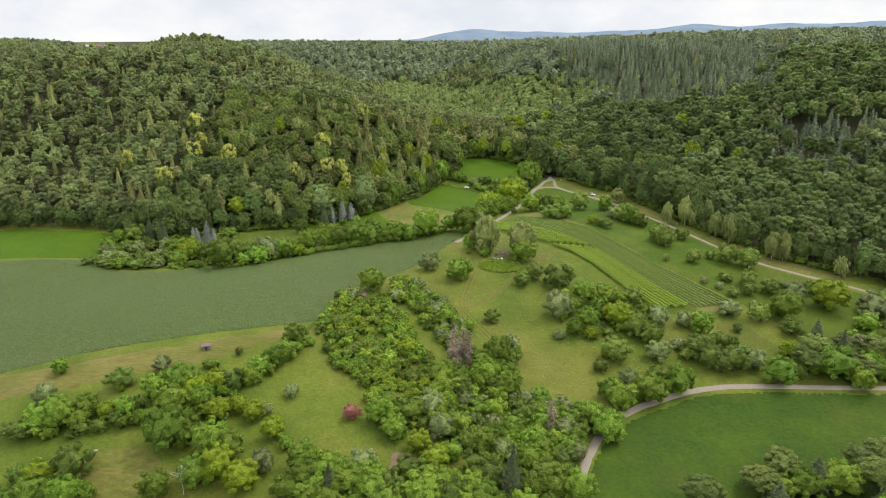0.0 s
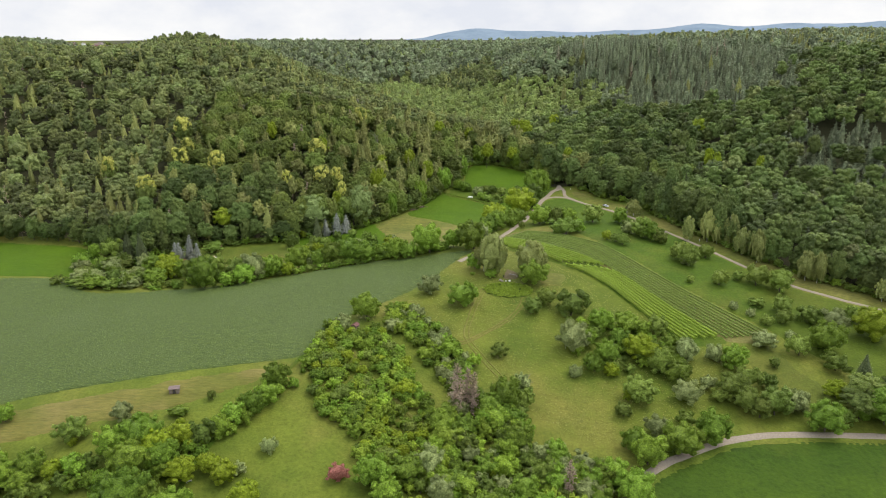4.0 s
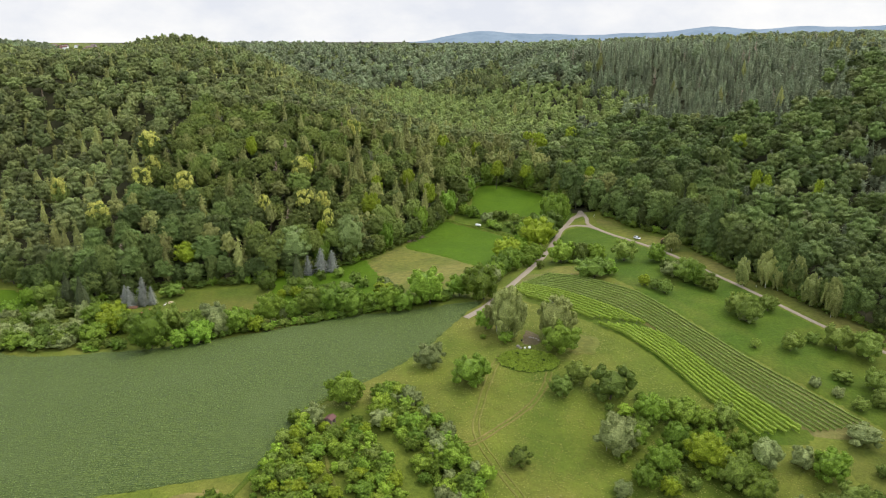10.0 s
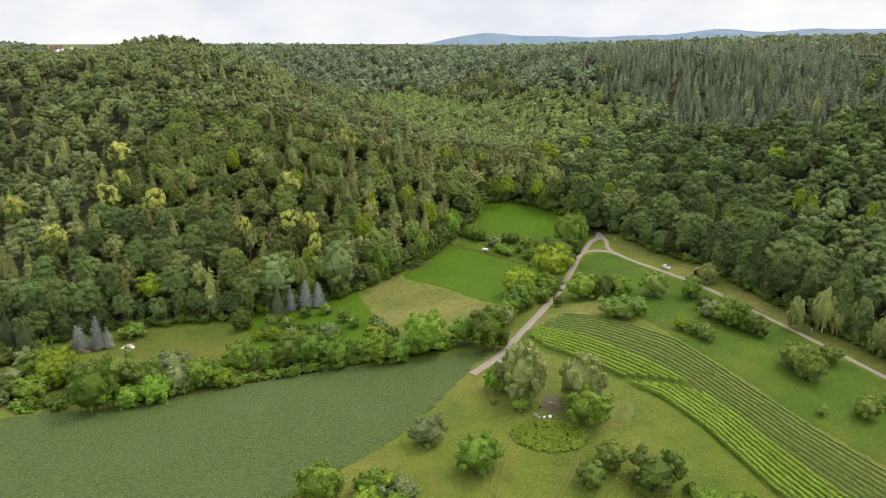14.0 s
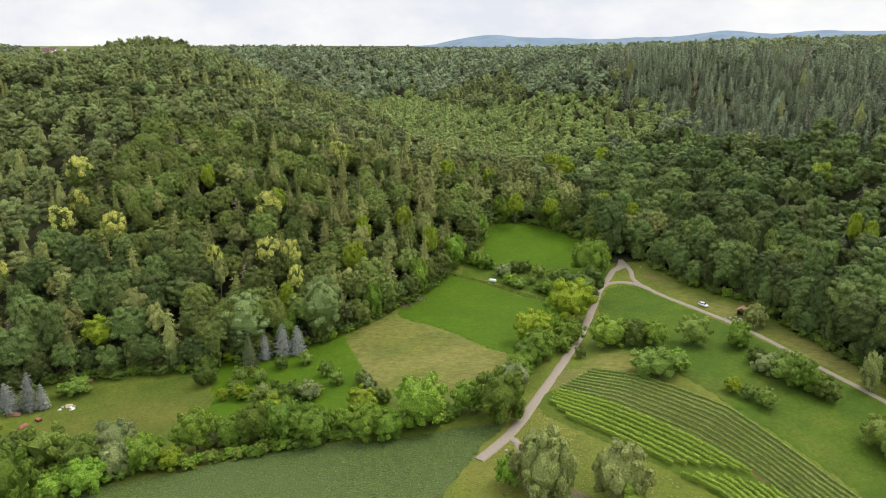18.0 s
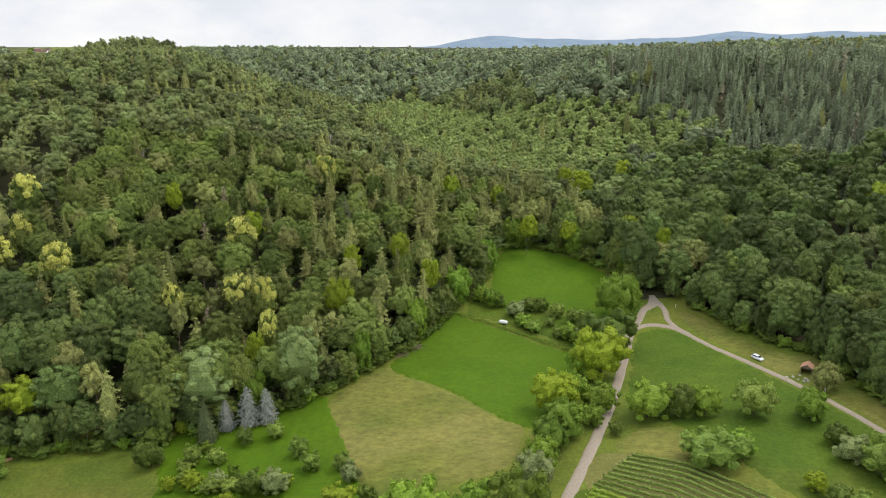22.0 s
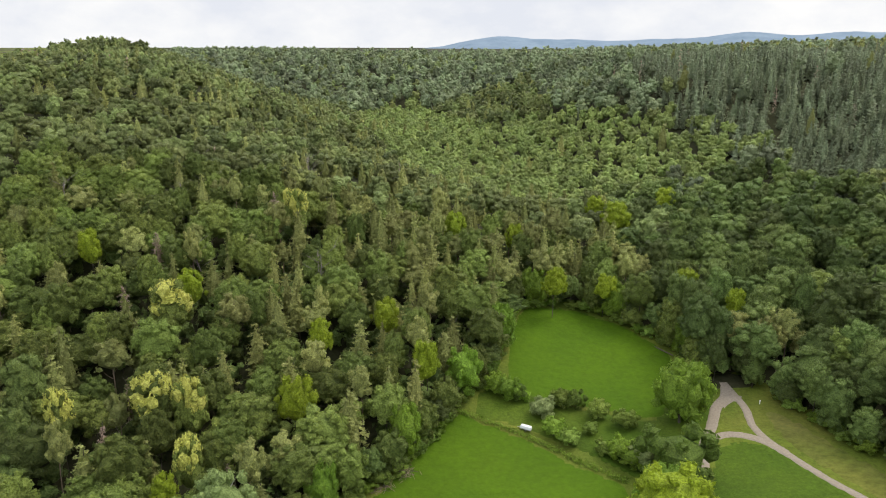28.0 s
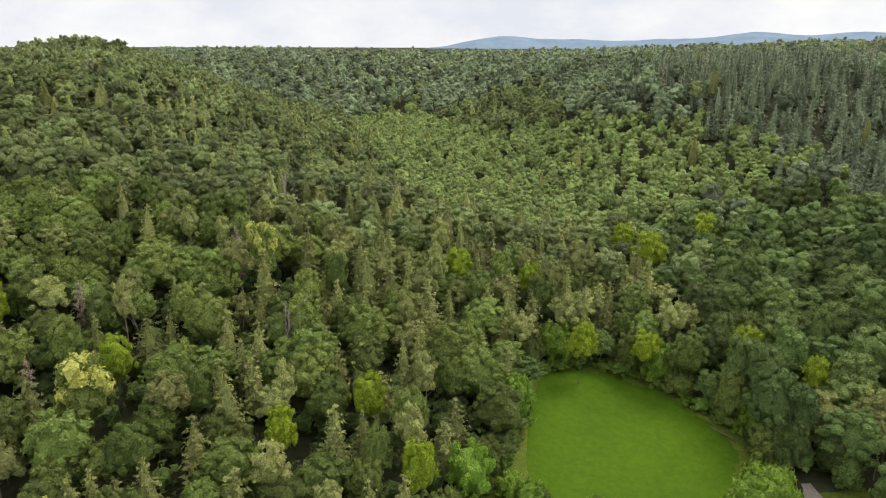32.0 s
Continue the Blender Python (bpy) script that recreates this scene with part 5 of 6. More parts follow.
mid = wood_places(7.8, 6, 250, 650, lambda x, y: ~NEAR(x, y) & (np.abs(x) < 0.66 * y + 40))
if rest:
    mid = np.concatenate([mid, np.array(rest)])
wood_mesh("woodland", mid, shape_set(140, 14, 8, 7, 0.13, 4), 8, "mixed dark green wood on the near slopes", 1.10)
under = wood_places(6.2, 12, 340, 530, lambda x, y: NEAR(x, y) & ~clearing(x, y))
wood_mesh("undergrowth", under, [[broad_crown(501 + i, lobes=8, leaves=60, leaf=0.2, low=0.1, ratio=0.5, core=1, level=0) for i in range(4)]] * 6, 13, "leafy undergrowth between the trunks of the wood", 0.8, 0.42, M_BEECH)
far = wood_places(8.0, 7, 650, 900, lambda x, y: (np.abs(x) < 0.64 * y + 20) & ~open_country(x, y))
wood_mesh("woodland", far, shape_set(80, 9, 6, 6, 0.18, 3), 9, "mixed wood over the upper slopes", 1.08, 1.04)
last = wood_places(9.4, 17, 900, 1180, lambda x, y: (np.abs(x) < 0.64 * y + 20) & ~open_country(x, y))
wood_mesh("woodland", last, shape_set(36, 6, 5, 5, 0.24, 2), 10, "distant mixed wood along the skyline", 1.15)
patch("forest_floor", [(x, y + 3) for x, y in EDGE] + [(1400, 1200), (-1400, 1200)], M_FOREST, "dark brown shaded woodland floor", "ground", 0.10, 8.0, 0.6, 9.0, 14.0)


def forest_ground():
    """Under the wood the land itself is leaf litter."""
    me = bpy.data.objects["ground"].data
    me.materials.append(M_FOREST)
    c = np.empty(3 * len(me.polygons), np.float32)
    me.polygons.foreach_get("center", c)
    c = c.reshape(-1, 3) / PLAN
    wood = inside([(x, y + 6) for x, y in EDGE] + [(9000, 9000), (-9000, 9000)], c[:, 0], c[:, 1])
    me.polygons.foreach_set("material_index", (wood & ~open_country(c[:, 0], c[:, 1])).astype(np.int32))


forest_ground()

# ---- distance ----
def far_ridge(name, dist, a0, a1, base, waves, mat, label, seed):
    """A distant wooded ridge as a bank of land, shaped to fit the camera's view."""
    n = 160
    v, f = [], []
    for i in range(n + 1):
        a = radians(a0 + (a1 - a0) * i / n)
        t = i / n
        rise = min(1, t / 0.12) ** 2
        h = 28 + base + sum(w * math.exp(-((a0 + (a1 - a0) * t - c) / s) ** 2) for c, s, w in waves) + 3 * noise.noise(Vector((i * 0.35, seed, 0)))
        h *= 0.75 + 0.25 * rise
        for d, hh in ((dist - 500, -20), (dist - 150, h * 0.75), (dist, h), (dist + 200, h * 0.8)):
            v.append((math.sin(a) * d, math.cos(a) * d, hh))
        if i:
            p, q = 4 * i - 4, 4 * i
            f += [(p + j, q + j, q + j + 1, p + j + 1) for j in range(3)]
    me = mesh_of(name, v, f, mat, smooth=True)
    tagged(new(name, me), label, "hills", kind="structure")


# The blue-grey is distance haze put into the hills' base colour.
M_HAZED_HILLS = plain("hazed_distant_woods", (0.155, 0.205, 0.255), (0.21, 0.265, 0.315), 0.012, 1.0, 0.0, 0)
far_ridge("backdrop_hills", 4200, -7, 50, 88, ((2.6, 2.6, 40), (7.5, 3, 26), (13.5, 3, 28), (19, 3, 58), (24.5, 3, 46), (31, 5, 62), (42, 7, 70)), M_HAZED_HILLS, "distant wooded hills on the horizon, coloured blue by painted haze", 2)


def sky_bank():
    """The cloud bank that closes the horizon."""
    m, n, l, b = material("cloud_bank", 1.0, 0.0)
    n.remove(b)
    e = n.new("ShaderNodeEmission")
    c = noise_of(n, l, 0.0016, 7, (0, 0.5, 0.5), 0.40, 0.62, 0.6)
    l.new(mixed(n, l, c, (0.79, 0.82, 0.89), (1.0, 0.995, 0.99)), e.inputs[0])
    e.inputs[1].default_value = 0.55
    l.new(e.outputs[0], n["Material Output"].inputs[0])
    v, f, k = [], [], 96
    for i in range(k):
        a = 2 * math.pi * i / k
        for z in (-120, 80, 200, 330, 520):
            v.append((math.sin(a) * 4600, 200 + math.cos(a) * 4600, z + 30))
    for i in range(k):
        p, q = 5 * i, 5 * ((i + 1) % k)
        f += [(p + j, p + j + 1, q + j + 1, q + j) for j in range(4)]
    tagged(new("backdrop_sky", mesh_of("backdrop_sky", v, f, m, smooth=True)), "pale grey and white cloud bank along the horizon", "sky", kind="structure")


sky_bank()


# ---- vineyard ----
LOW = [(22, 323.5), (30, 315), (38.5, 307), (46, 299.8), (55, 293), (63, 281), (71, 263), (81, 247)]
HIGH = [(35, 350), (52, 344), (70, 327), (82, 301), (92, 284), (115, 255)]


def along(line, s):
    seg = [math.dist(a, b) for a, b in zip(line, line[1:])]
    d = s * sum(seg)
    for (a, b), w in zip(zip(line, line[1:]), seg):
        if d <= w + 1e-6:
            return a[0] + (b[0] - a[0]) * d / w, a[1] + (b[1] - a[1]) * d / w
        d -= w
    return line[-1]


def vine_point(s, v):
    a, b = along(LOW, s), along(HIGH, s)
    return a[0] + (b[0] - a[0]) * v, a[1] + (b[1] - a[1]) * v   # plan units


patch("vineyard_ground", [vine_point(s, 0.0) for s in (0, 0.25, 0.5, 0.75, 1)] + [vine_point(s, 0.46) for s in (1, 0.75, 0.5, 0.25, 0)], M_SLOPE, "green grass strips under the bright vine rows", "vineyard", 0.16, 2.5, 0.3, 11.0, 3.0)
patch("vineyard_ground", [vine_point(s, 0.44) for s in (0, 0.25, 0.5, 0.75, 1)] + [vine_point(s, 1.01) for s in (1, 0.8, 0.6, 0.4, 0.2, 0)], M_VINE_SOIL, "tan grass and bare soil under young vines", "vineyard", 0.20, 2.5, 0.3, 11.5, 3.0)
M_POST = plain("grey_wood_post", (0.20, 0.18, 0.15), (0.32, 0.29, 0.25), 6.0, 0.9, 0.1, 0.2)
POST = mesh_of("post", [(x * 0.06, y * 0.06, z) for z in (-0.2, 1.85, 1.92) for x, y in ((-1, -1), (1, -1), (1, 1), (-1, 1))],
               [(0, 1, 5, 4), (1, 2, 6, 5), (2, 3, 7, 6), (3, 0, 4, 7), (4, 5, 9, 8), (5, 6, 10, 9), (6, 7, 11, 10), (7, 4, 8, 11), (8, 9, 10, 11)], M_POST)


def vine_row(v, s0, s1, mat, label, dense, tall, wide, seed):
    """One trained row: a lumpy wall of vine leaves on posts."""
    rng = np.random.default_rng(seed)
    n = max(8, int((s1 - s0) * 165))
    line = PLAN * np.array([vine_point(s0 + (s1 - s0) * i / n, v) for i in range(n + 1)])
    z = ground_z(line[:, 0], line[:, 1]) + 0.12
    x0, y0, z0 = line[0, 0], line[0, 1], z[0]
    root = new("vine_row")
    root.location = (x0, y0, z0)
    tagged(root, label, "vines", "vine rows")
    B = Builder()
    d = np.gradient(line, axis=0)
    d /= np.linalg.norm(d, axis=1, keepdims=True)
    side = np.stack([-d[:, 1], d[:, 0]], 1)
    verts, faces = [], []
    for i in range(n + 1):
        w = wide * rng.uniform(0.6, 1.15) * (dense if rng.random() < 0.25 else 1)
        t = tall * rng.uniform(0.85, 1.1)
        for o, h in ((-0.6, 0.35), (-1.0, 0.8), (-0.55, 1.0), (0.55, 1.0), (1.0, 0.8), (0.6, 0.35)):
            p = line[i] + side[i] * o * w
            verts.append((p[0] - x0, p[1] - y0, z[i] - z0 + h * t))
        if i:
            a, b = 6 * i - 6, 6 * i
            for j in range(5):
                faces += [(a + j, b + j, b + j + 1), (a + j, b + j + 1, a + j + 1)]
    B.add(verts, faces)
    m = int(n * 7 * dense)
    k = rng.integers(0, n + 1, m)
    o = rng.uniform(-1.15, 1.15, m)
    hh = tall * np.where(np.abs(o) < 0.7, rng.uniform(0.95, 1.2, m), rng.uniform(0.4, 1.0, m))
    p = line[k] + side[k] * (o * wide)[:, None] + d[k] * rng.uniform(-0.5, 0.5, (m, 1))
    pos = np.column_stack([p[:, 0] - x0, p[:, 1] - y0, z[k] - z0 + hh])
    nr = np.column_stack([side[k] * o[:, None], np.full(m, 0.8)])
    B.add(*sprays(rng, pos, nr, 0.24, 1.0))
    vv, ff, _ = B.done()
    leaves = new("foliage", mesh_of("foliage", vv, ff, mat))
    leaves.parent = root
    for i in range(0, n + 1, max(1, n // max(2, int(n / 12)))):
        post = new("post", POST)
        post.parent = root
        post.location = (line[i, 0] - x0, line[i, 1] - y0, z[i] - z0)


for i in range(8):
    v = 0.03 + 0.055 * i
    cut = 0.33 + 0.02 * i
    if i:
        vine_row(v, 0.012 if i > 2 else 0.11 - 0.035 * i, cut, M_VINE, "bright green dense row of trained vines", 1.0, 1.7, 0.52, 600 + i)
    vine_row(v, cut + 0.05, 0.985 - 0.01 * (i % 2), M_VINE, "bright green dense row of trained vines", 1.0, 1.7, 0.52, 620 + i)
for i in range(9):
    vine_row(0.485 + 0.061 * i, 0.01 + 0.004 * i, 0.99, M_VINE_DULL, "thin dull green row of young vines", 0.95, 1.3, 0.37, 640 + i)


# ---- made things ----
def part(name, bm, mat, parent, label=""):
    me = bpy.data.meshes.new(name)
    bm.to_mesh(me)
    bm.free()
    me.materials.append(mat)
    ob = new(name, me)
    ob.parent = parent
    return tagged(ob, label) if label else ob


def box(sx, sy, sz, x=0, y=0, z=0, bevel=0.0, taper=1.0):
    """A block on the height z, its top tapered."""
    bm = bmesh.new()
    bmesh.ops.create_cube(bm, size=1)
    for v in bm.verts:
        k = taper if v.co.z > 0 else 1
        v.co = Vector((v.co.x * sx * k + x, v.co.y * sy * k + y, (v.co.z + 0.5) * sz + z))
    if bevel:
        bmesh.ops.bevel(bm, geom=bm.edges[:], offset=bevel, segments=2, affect="EDGES")
    return bm


def profile(points, width, x=0, round_=0.04, inset=0.0):
    """A side profile (along y, up z) given a width across x; its top drawn in by inset."""
    bm = bmesh.new()
    top = max(p[1] for p in points)
    ring = []
    for s in (-1, 1):
        ring.append([bm.verts.new((x + s * (width / 2 - (inset if z > 0.62 * top else 0)), y, z)) for y, z in points])
    bm.faces.new(ring[0])
    bm.faces.new(ring[1][::-1])
    for i in range(len(points)):
        j = (i + 1) % len(points)
        bm.faces.new((ring[0][j], ring[0][i], ring[1][i], ring[1][j]))
    bmesh.ops.recalc_face_normals(bm, faces=bm.faces[:])
    if round_:
        bmesh.ops.bevel(bm, geom=bm.edges[:], offset=round_, segments=2, affect="EDGES")
    return bm


def rod(r, length, axis="x", sides=14, at=(0, 0, 0), r2=None):
    bm = bmesh.new()
    turn = {"x": Matrix.Rotation(radians(90), 4, "Y"), "y": Matrix.Rotation(radians(90), 4, "X"), "z": Matrix()}[axis]
    bmesh.ops.create_cone(bm, cap_ends=True, segments=sides, radius1=r, radius2=r if r2 is None else r2, depth=length, matrix=Matrix.Translation(at) @ turn)
    return bm


def thing(name, x, y, turn, label, category, lift=0.0, group=""):
    root = new(name)
    root.empty_display_size = 0.3
    x, y = x * PLAN, y * PLAN
    root.matrix_basis = pose(x, y, gz(x, y) + lift, 0, 0, turn)
    return tagged(root, label, category, group)


M_PAINT = plain("white_car_paint", (0.72, 0.73, 0.75), (0.78, 0.79, 0.80), 0.8, 0.25, 0.5, 0)
M_DARK_GLASS = plain("dark_window_glass", (0.02, 0.025, 0.03), (0.03, 0.035, 0.04), 1.0, 0.08, 0.6, 0)
M_RUBBER = plain("black_rubber", (0.02, 0.02, 0.02), (0.035, 0.035, 0.035), 8.0, 0.8, 0.2, 0.1)
M_RIM = plain("alloy", (0.5, 0.5, 0.52), (0.6, 0.6, 0.62), 3.0, 0.35, 0.5, 0, 0.8)
M_LAMP = plain("lamp_glass", (0.75, 0.76, 0.78), (0.85, 0.85, 0.86), 3.0, 0.15, 0.5, 0)
M_TAIL = plain("red_lamp_glass", (0.45, 0.03, 0.03), (0.55, 0.04, 0.04), 3.0, 0.2, 0.5, 0)
M_WOOD = plain("weathered_boards", (0.16, 0.125, 0.095), (0.26, 0.21, 0.165), 3.0, 0.85, 0.2, 0.3)
M_TILE = plain("clay_tiles", (0.30, 0.155, 0.095), (0.42, 0.24, 0.15), 2.0, 0.8, 0.2, 0.3)
M_DULL_ROOF = plain("faded_pink_roof", (0.15, 0.11, 0.10), (0.21, 0.16, 0.145), 2.0, 0.85, 0.2, 0.2)
M_DARK_ROOF = plain("dark_red_roof", (0.115, 0.055, 0.05), (0.165, 0.085, 0.075), 2.0, 0.85, 0.2, 0.2)
M_STONE = plain("pale_stone", (0.24, 0.22, 0.19), (0.40, 0.36, 0.32), 2.5, 0.9, 0.2, 0.5)
M_WHITE = plain("white_sheet", (0.74, 0.74, 0.72), (0.84, 0.84, 0.83), 1.5, 0.6, 0.3, 0.1)
M_TIMBER = plain("fresh_timber", (0.48, 0.37, 0.24), (0.62, 0.50, 0.35), 4.0, 0.8, 0.2, 0.3)
M_SCARLET = plain("red_paint", (0.248, 0.072, 0.056), (0.31, 0.112, 0.08), 2.0, 0.5, 0.4, 0.05)
M_ASH = plain("dark_earth", (0.05, 0.042, 0.036), (0.095, 0.08, 0.066), 1.5, 0.95, 0.1, 0.4)


def car(x, y, turn):
    c = thing("parked_car", x, y, turn, "white estate car parked on grass beside the gravel road", "car", 0.18)
    part("body", profile([(-2.2, 0.35), (-2.22, 0.75), (-2.1, 0.95), (1.15, 1.0), (2.0, 0.85), (2.2, 0.62), (2.2, 0.32), (1.8, 0.25), (-1.9, 0.25)], 1.8, round_=0.06), M_PAINT, c)
    part("roof", profile([(-2.05, 0.94), (-1.85, 1.42), (-1.2, 1.5), (0.0, 1.49), (0.45, 1.38), (1.25, 0.97)], 1.66, round_=0.05, inset=0.16), M_PAINT, c)
    part("windscreen", profile([(0.40, 1.36), (0.47, 1.41), (1.27, 1.0), (1.2, 0.96)], 1.36, round_=0), M_DARK_GLASS, c, "dark sloping windscreen")
    part("rear_window", profile([(-2.08, 0.99), (-2.0, 0.97), (-1.84, 1.38), (-1.92, 1.38)], 1.3, round_=0), M_DARK_GLASS, c, "dark rear window")
    for s in (-1, 1):
        part("side_window", profile([(-1.75, 1.0), (-1.65, 1.36), (-0.1, 1.40), (0.35, 1.30), (0.9, 1.0)], 0.03, s * 0.785, 0), M_DARK_GLASS, c, "dark side window")
        part("headlight", box(0.36, 0.12, 0.14, s * 0.66, 2.13, 0.64, 0.03), M_LAMP, c, "clear headlight")
        part("tail_light", box(0.18, 0.08, 0.34, s * 0.78, -2.17, 0.66, 0.02), M_TAIL, c, "red tail light")
        part("door_mirror", box(0.2, 0.1, 0.12, s * 1.0, 0.75, 1.0, 0.03), M_PAINT, c)
        for yy in (-1.32, 1.36):
            w = new("wheel")
            w.parent = c
            w.location = (s * 0.8, yy, 0.32)
            part("tyre", rod(0.32, 0.2, "x", 18), M_RUBBER, w, "black tyre")
            part("rim", rod(0.2, 0.22, "x", 10), M_RIM, w, "silver rim")


car(87.3, 398.6, 208)


def gable_hut(name, x, y, turn, w, d, h, rise, wall, roof, label, open_front=False, lift=0.1):
    """A small boarded hut; the boards, the two roof slopes and the door are parts."""
    r = thing(name, x, y, turn, label, "hut", lift)
    n = int(w / 0.35)
    for k in range(n):
        part("board", box(w / n - 0.02, 0.05, h, -w / 2 + w / n * (k + 0.5), d / 2, -0.3), wall, r)
        if open_front or abs(k - n / 2 + 0.5) > 1.6:
            part("board", box(w / n - 0.02, 0.05, h, -w / 2 + w / n * (k + 0.5), -d / 2, -0.3), wall, r)
    m = int(d / 0.35)
    for k in range(m):
        for s in (-1,) if open_front else (-1, 1):
            part("board", box(0.05, d / m - 0.02, h + 0.1, s * w / 2, -d / 2 + d / m * (k + 0.5), -0.3), wall, r)
    if not open_front:
        part("door", box(0.85, 0.06, h - 0.35, 0, -d / 2, 0.0, 0.01), M_ASH, r, "dark plank door")
    for s in (-1, 1):
        slope = part("roof", box(w + 0.5, math.hypot(d / 2 + 0.3, rise), 0.09, 0, 0, 0, 0.015), roof, r)
        slope.matrix_basis = Matrix.Translation((0, s * (d / 4 + 0.15), h - 0.3 + rise / 2)) @ Matrix.Rotation(-s * math.atan2(rise, d / 2 + 0.3), 4, "X")
        part("gable", profile([(-d / 2, h - 0.3), (d / 2, h - 0.3), (0, h - 0.3 + rise * 0.9)], 0.06, s * w / 2, 0), wall, r)
    part("ridge_cap", box(w + 0.5, 0.2, 0.08, 0, 0, h - 0.3 + rise + 0.02, 0.02), roof, r)
    return r


gable_hut("shelter_hut", 97, 389.5, 237, 3.8, 3.4, 2.6, 1.3, M_WOOD, M_TILE, "open-fronted wooden shelter with clay tiled roof", True)
gable_hut("field_shed", -71.6, 202, 10, 3.2, 2.4, 2.0, 0.45, M_WOOD, M_DULL_ROOF, "small weathered field shed with faded pinkish roof")
gable_hut("garden_shed", -27.8, 243, 70, 2.8, 2.4, 2.2, 0.7, M_WOOD, M_DARK_ROOF, "small shed with dark red roof among shrubs")
gable_hut("forest_shed", -130, 357, 20, 3.4, 2.6, 2.2, 0.8, M_WOOD, M_DARK_ROOF, "brown wooden shed at the edge of the wood")


def trailer(x, y, turn):
    t = thing("covered_trailer", x, y, turn, "long white covered trailer beside the low hedge", "trailer", 0.15)
    part("bed", box(1.5, 3.6, 0.25, 0, 0, 0.45, 0.03), M_RIM, t)
    part("cover", profile([(-1.85, 0.7), (-1.8, 1.45), (-1.5, 1.6), (1.5, 1.6), (1.8, 1.4), (1.85, 0.7)], 1.55, round_=0.12, inset=0.15), M_WHITE, t, "white tarpaulin cover")
    part("drawbar", box(0.1, 1.2, 0.1, 0, 2.4, 0.45, 0.02), M_RIM, t)
    for s in (-1, 1):
        w = new("wheel")
        w.parent = t
        w.location = (s * 0.85, -0.2, 0.3)
        part("tyre", rod(0.3, 0.18, "x", 16), M_RUBBER, w)
        part("rim", rod(0.17, 0.2, "x", 8), M_RIM, w)


trailer(16.6, 428.6, 62)


def boulder(x, y, size, seed, label, mat, flat=0.7, group=""):
    rng = np.random.default_rng(seed)
    v, f = ICO[2]
    d = v * (1 + rng.normal(0, 0.14, (len(v), 1))) * np.array([size, size * rng.uniform(0.7, 1.1), size * flat])
    ob = new("boulder", mesh_of("boulder", d, f, mat, smooth=False))
    x, y = x * PLAN, y * PLAN
    ob.matrix_basis = pose(x, y, gz(x, y) + size * flat * 0.55, 0, 0, seed * 37)
    tagged(ob, label, "rock", group)


for k, (x, y, s) in enumerate(((22.2, 282.6, 0.75), (22.9, 281.8, 0.55), (24.2, 282.0, 0.5), (25.6, 282.2, 0.7))):
    boulder(x, y, s, 700 + k, "pale whitish boulder on the terrace below birches", M_WHITE if k > 1 else M_STONE, 0.8, "terrace boulders")
def barbecue(x, y):
    t = thing("barbecue", x, y, 15, "black metal barbecue on thin legs on bare earth", "barbecue")
    part("bowl", rod(0.28, 0.35, "z", 14, (0, 0, 0.85), 0.42), M_RUBBER, t)
    part("lid", rod(0.42, 0.22, "z", 14, (0, 0, 1.14), 0.2), M_RUBBER, t)
    for k in range(3):
        part("leg", rod(0.03, 0.8, "z", 6, (0.25 * math.cos(k * 2.09), 0.25 * math.sin(k * 2.09), 0.38)), M_RUBBER, t)


barbecue(23.6, 285.4)
for k, (x, y, s) in enumerate(((26.5, 288.2, 0.6), (27.4, 288.0, 0.5), (28.2, 287.6, 0.55), (28.8, 286.7, 0.45), (18.3, 312.2, 0.55), (13.2, 306.3, 0.55), (15.8, 309.5, 0.4))):
    boulder(x, y, s, 720 + k, "pinkish-grey field stone beside bare earth", M_STONE, 0.6, "field stones")
for k in range(14):
    boulder(92.5 + 2.8 * math.sin(k * 1.9), 386 + 1.8 * math.cos(k * 2.7), 0.35 + 0.25 * abs(math.sin(k)), 740 + k, "grey stone of the heap beside the shelter", M_STONE, 0.7, "stone heap")
for k, (x, y) in enumerate(((-94.5, 165), (-87.3, 159.5))):
    boulder(x, y, 0.6, 760 + k, "grey stone block in the lower meadow", M_STONE, 0.5)
M_EARTH = grass("trodden_earth", (0.105, 0.095, 0.035), (0.150, 0.120, 0.062), (0.165, 0.125, 0.085), 0.8)
patch("heath_ground", [(HEATH[0] + 9.3 * math.cos(k * 0.449), HEATH[1] + 6.0 * math.sin(k * 0.449)) for k in range(14)], M_LUSH, "lush green herb bed on the terrace", "herb bed", 0.16, 1.5, 0.3, 12.5, 2.0)
patch("fire_place_earth", [(23.5, 284.5), (27.5, 283.8), (29.5, 286.5), (28.8, 291), (26, 293), (24.2, 289)], M_EARTH, "brown trodden earth between the birches", "bare ground", 0.2, 1.2, 0.4, 12.0, 1.5)
patch("bare_knoll", [(36, 291), (42, 292), (48, 289), (45, 281), (39, 279), (36, 284)], M_DRY, "dry tan grass patch on the knoll", "dry grass", 0.17, 2.0, 0.8, 13.0, 3.0)
patch("dry_corner", [(36, 352), (44, 361), (54, 362), (56, 352), (50, 345), (41, 346)], M_DRY, "dry tan grass beside the farm track", "dry grass", 0.18, 2.0, 0.8, 13.7, 3.0)
patch("dry_plot", [(-94, 156), (-82, 161), (-71, 158), (-68, 148), (-78, 143), (-92, 147)], M_DRY, "dry trampled grass round bare soil", "dry grass", 0.12, 2.0, 1.2, 14.5, 3.0)
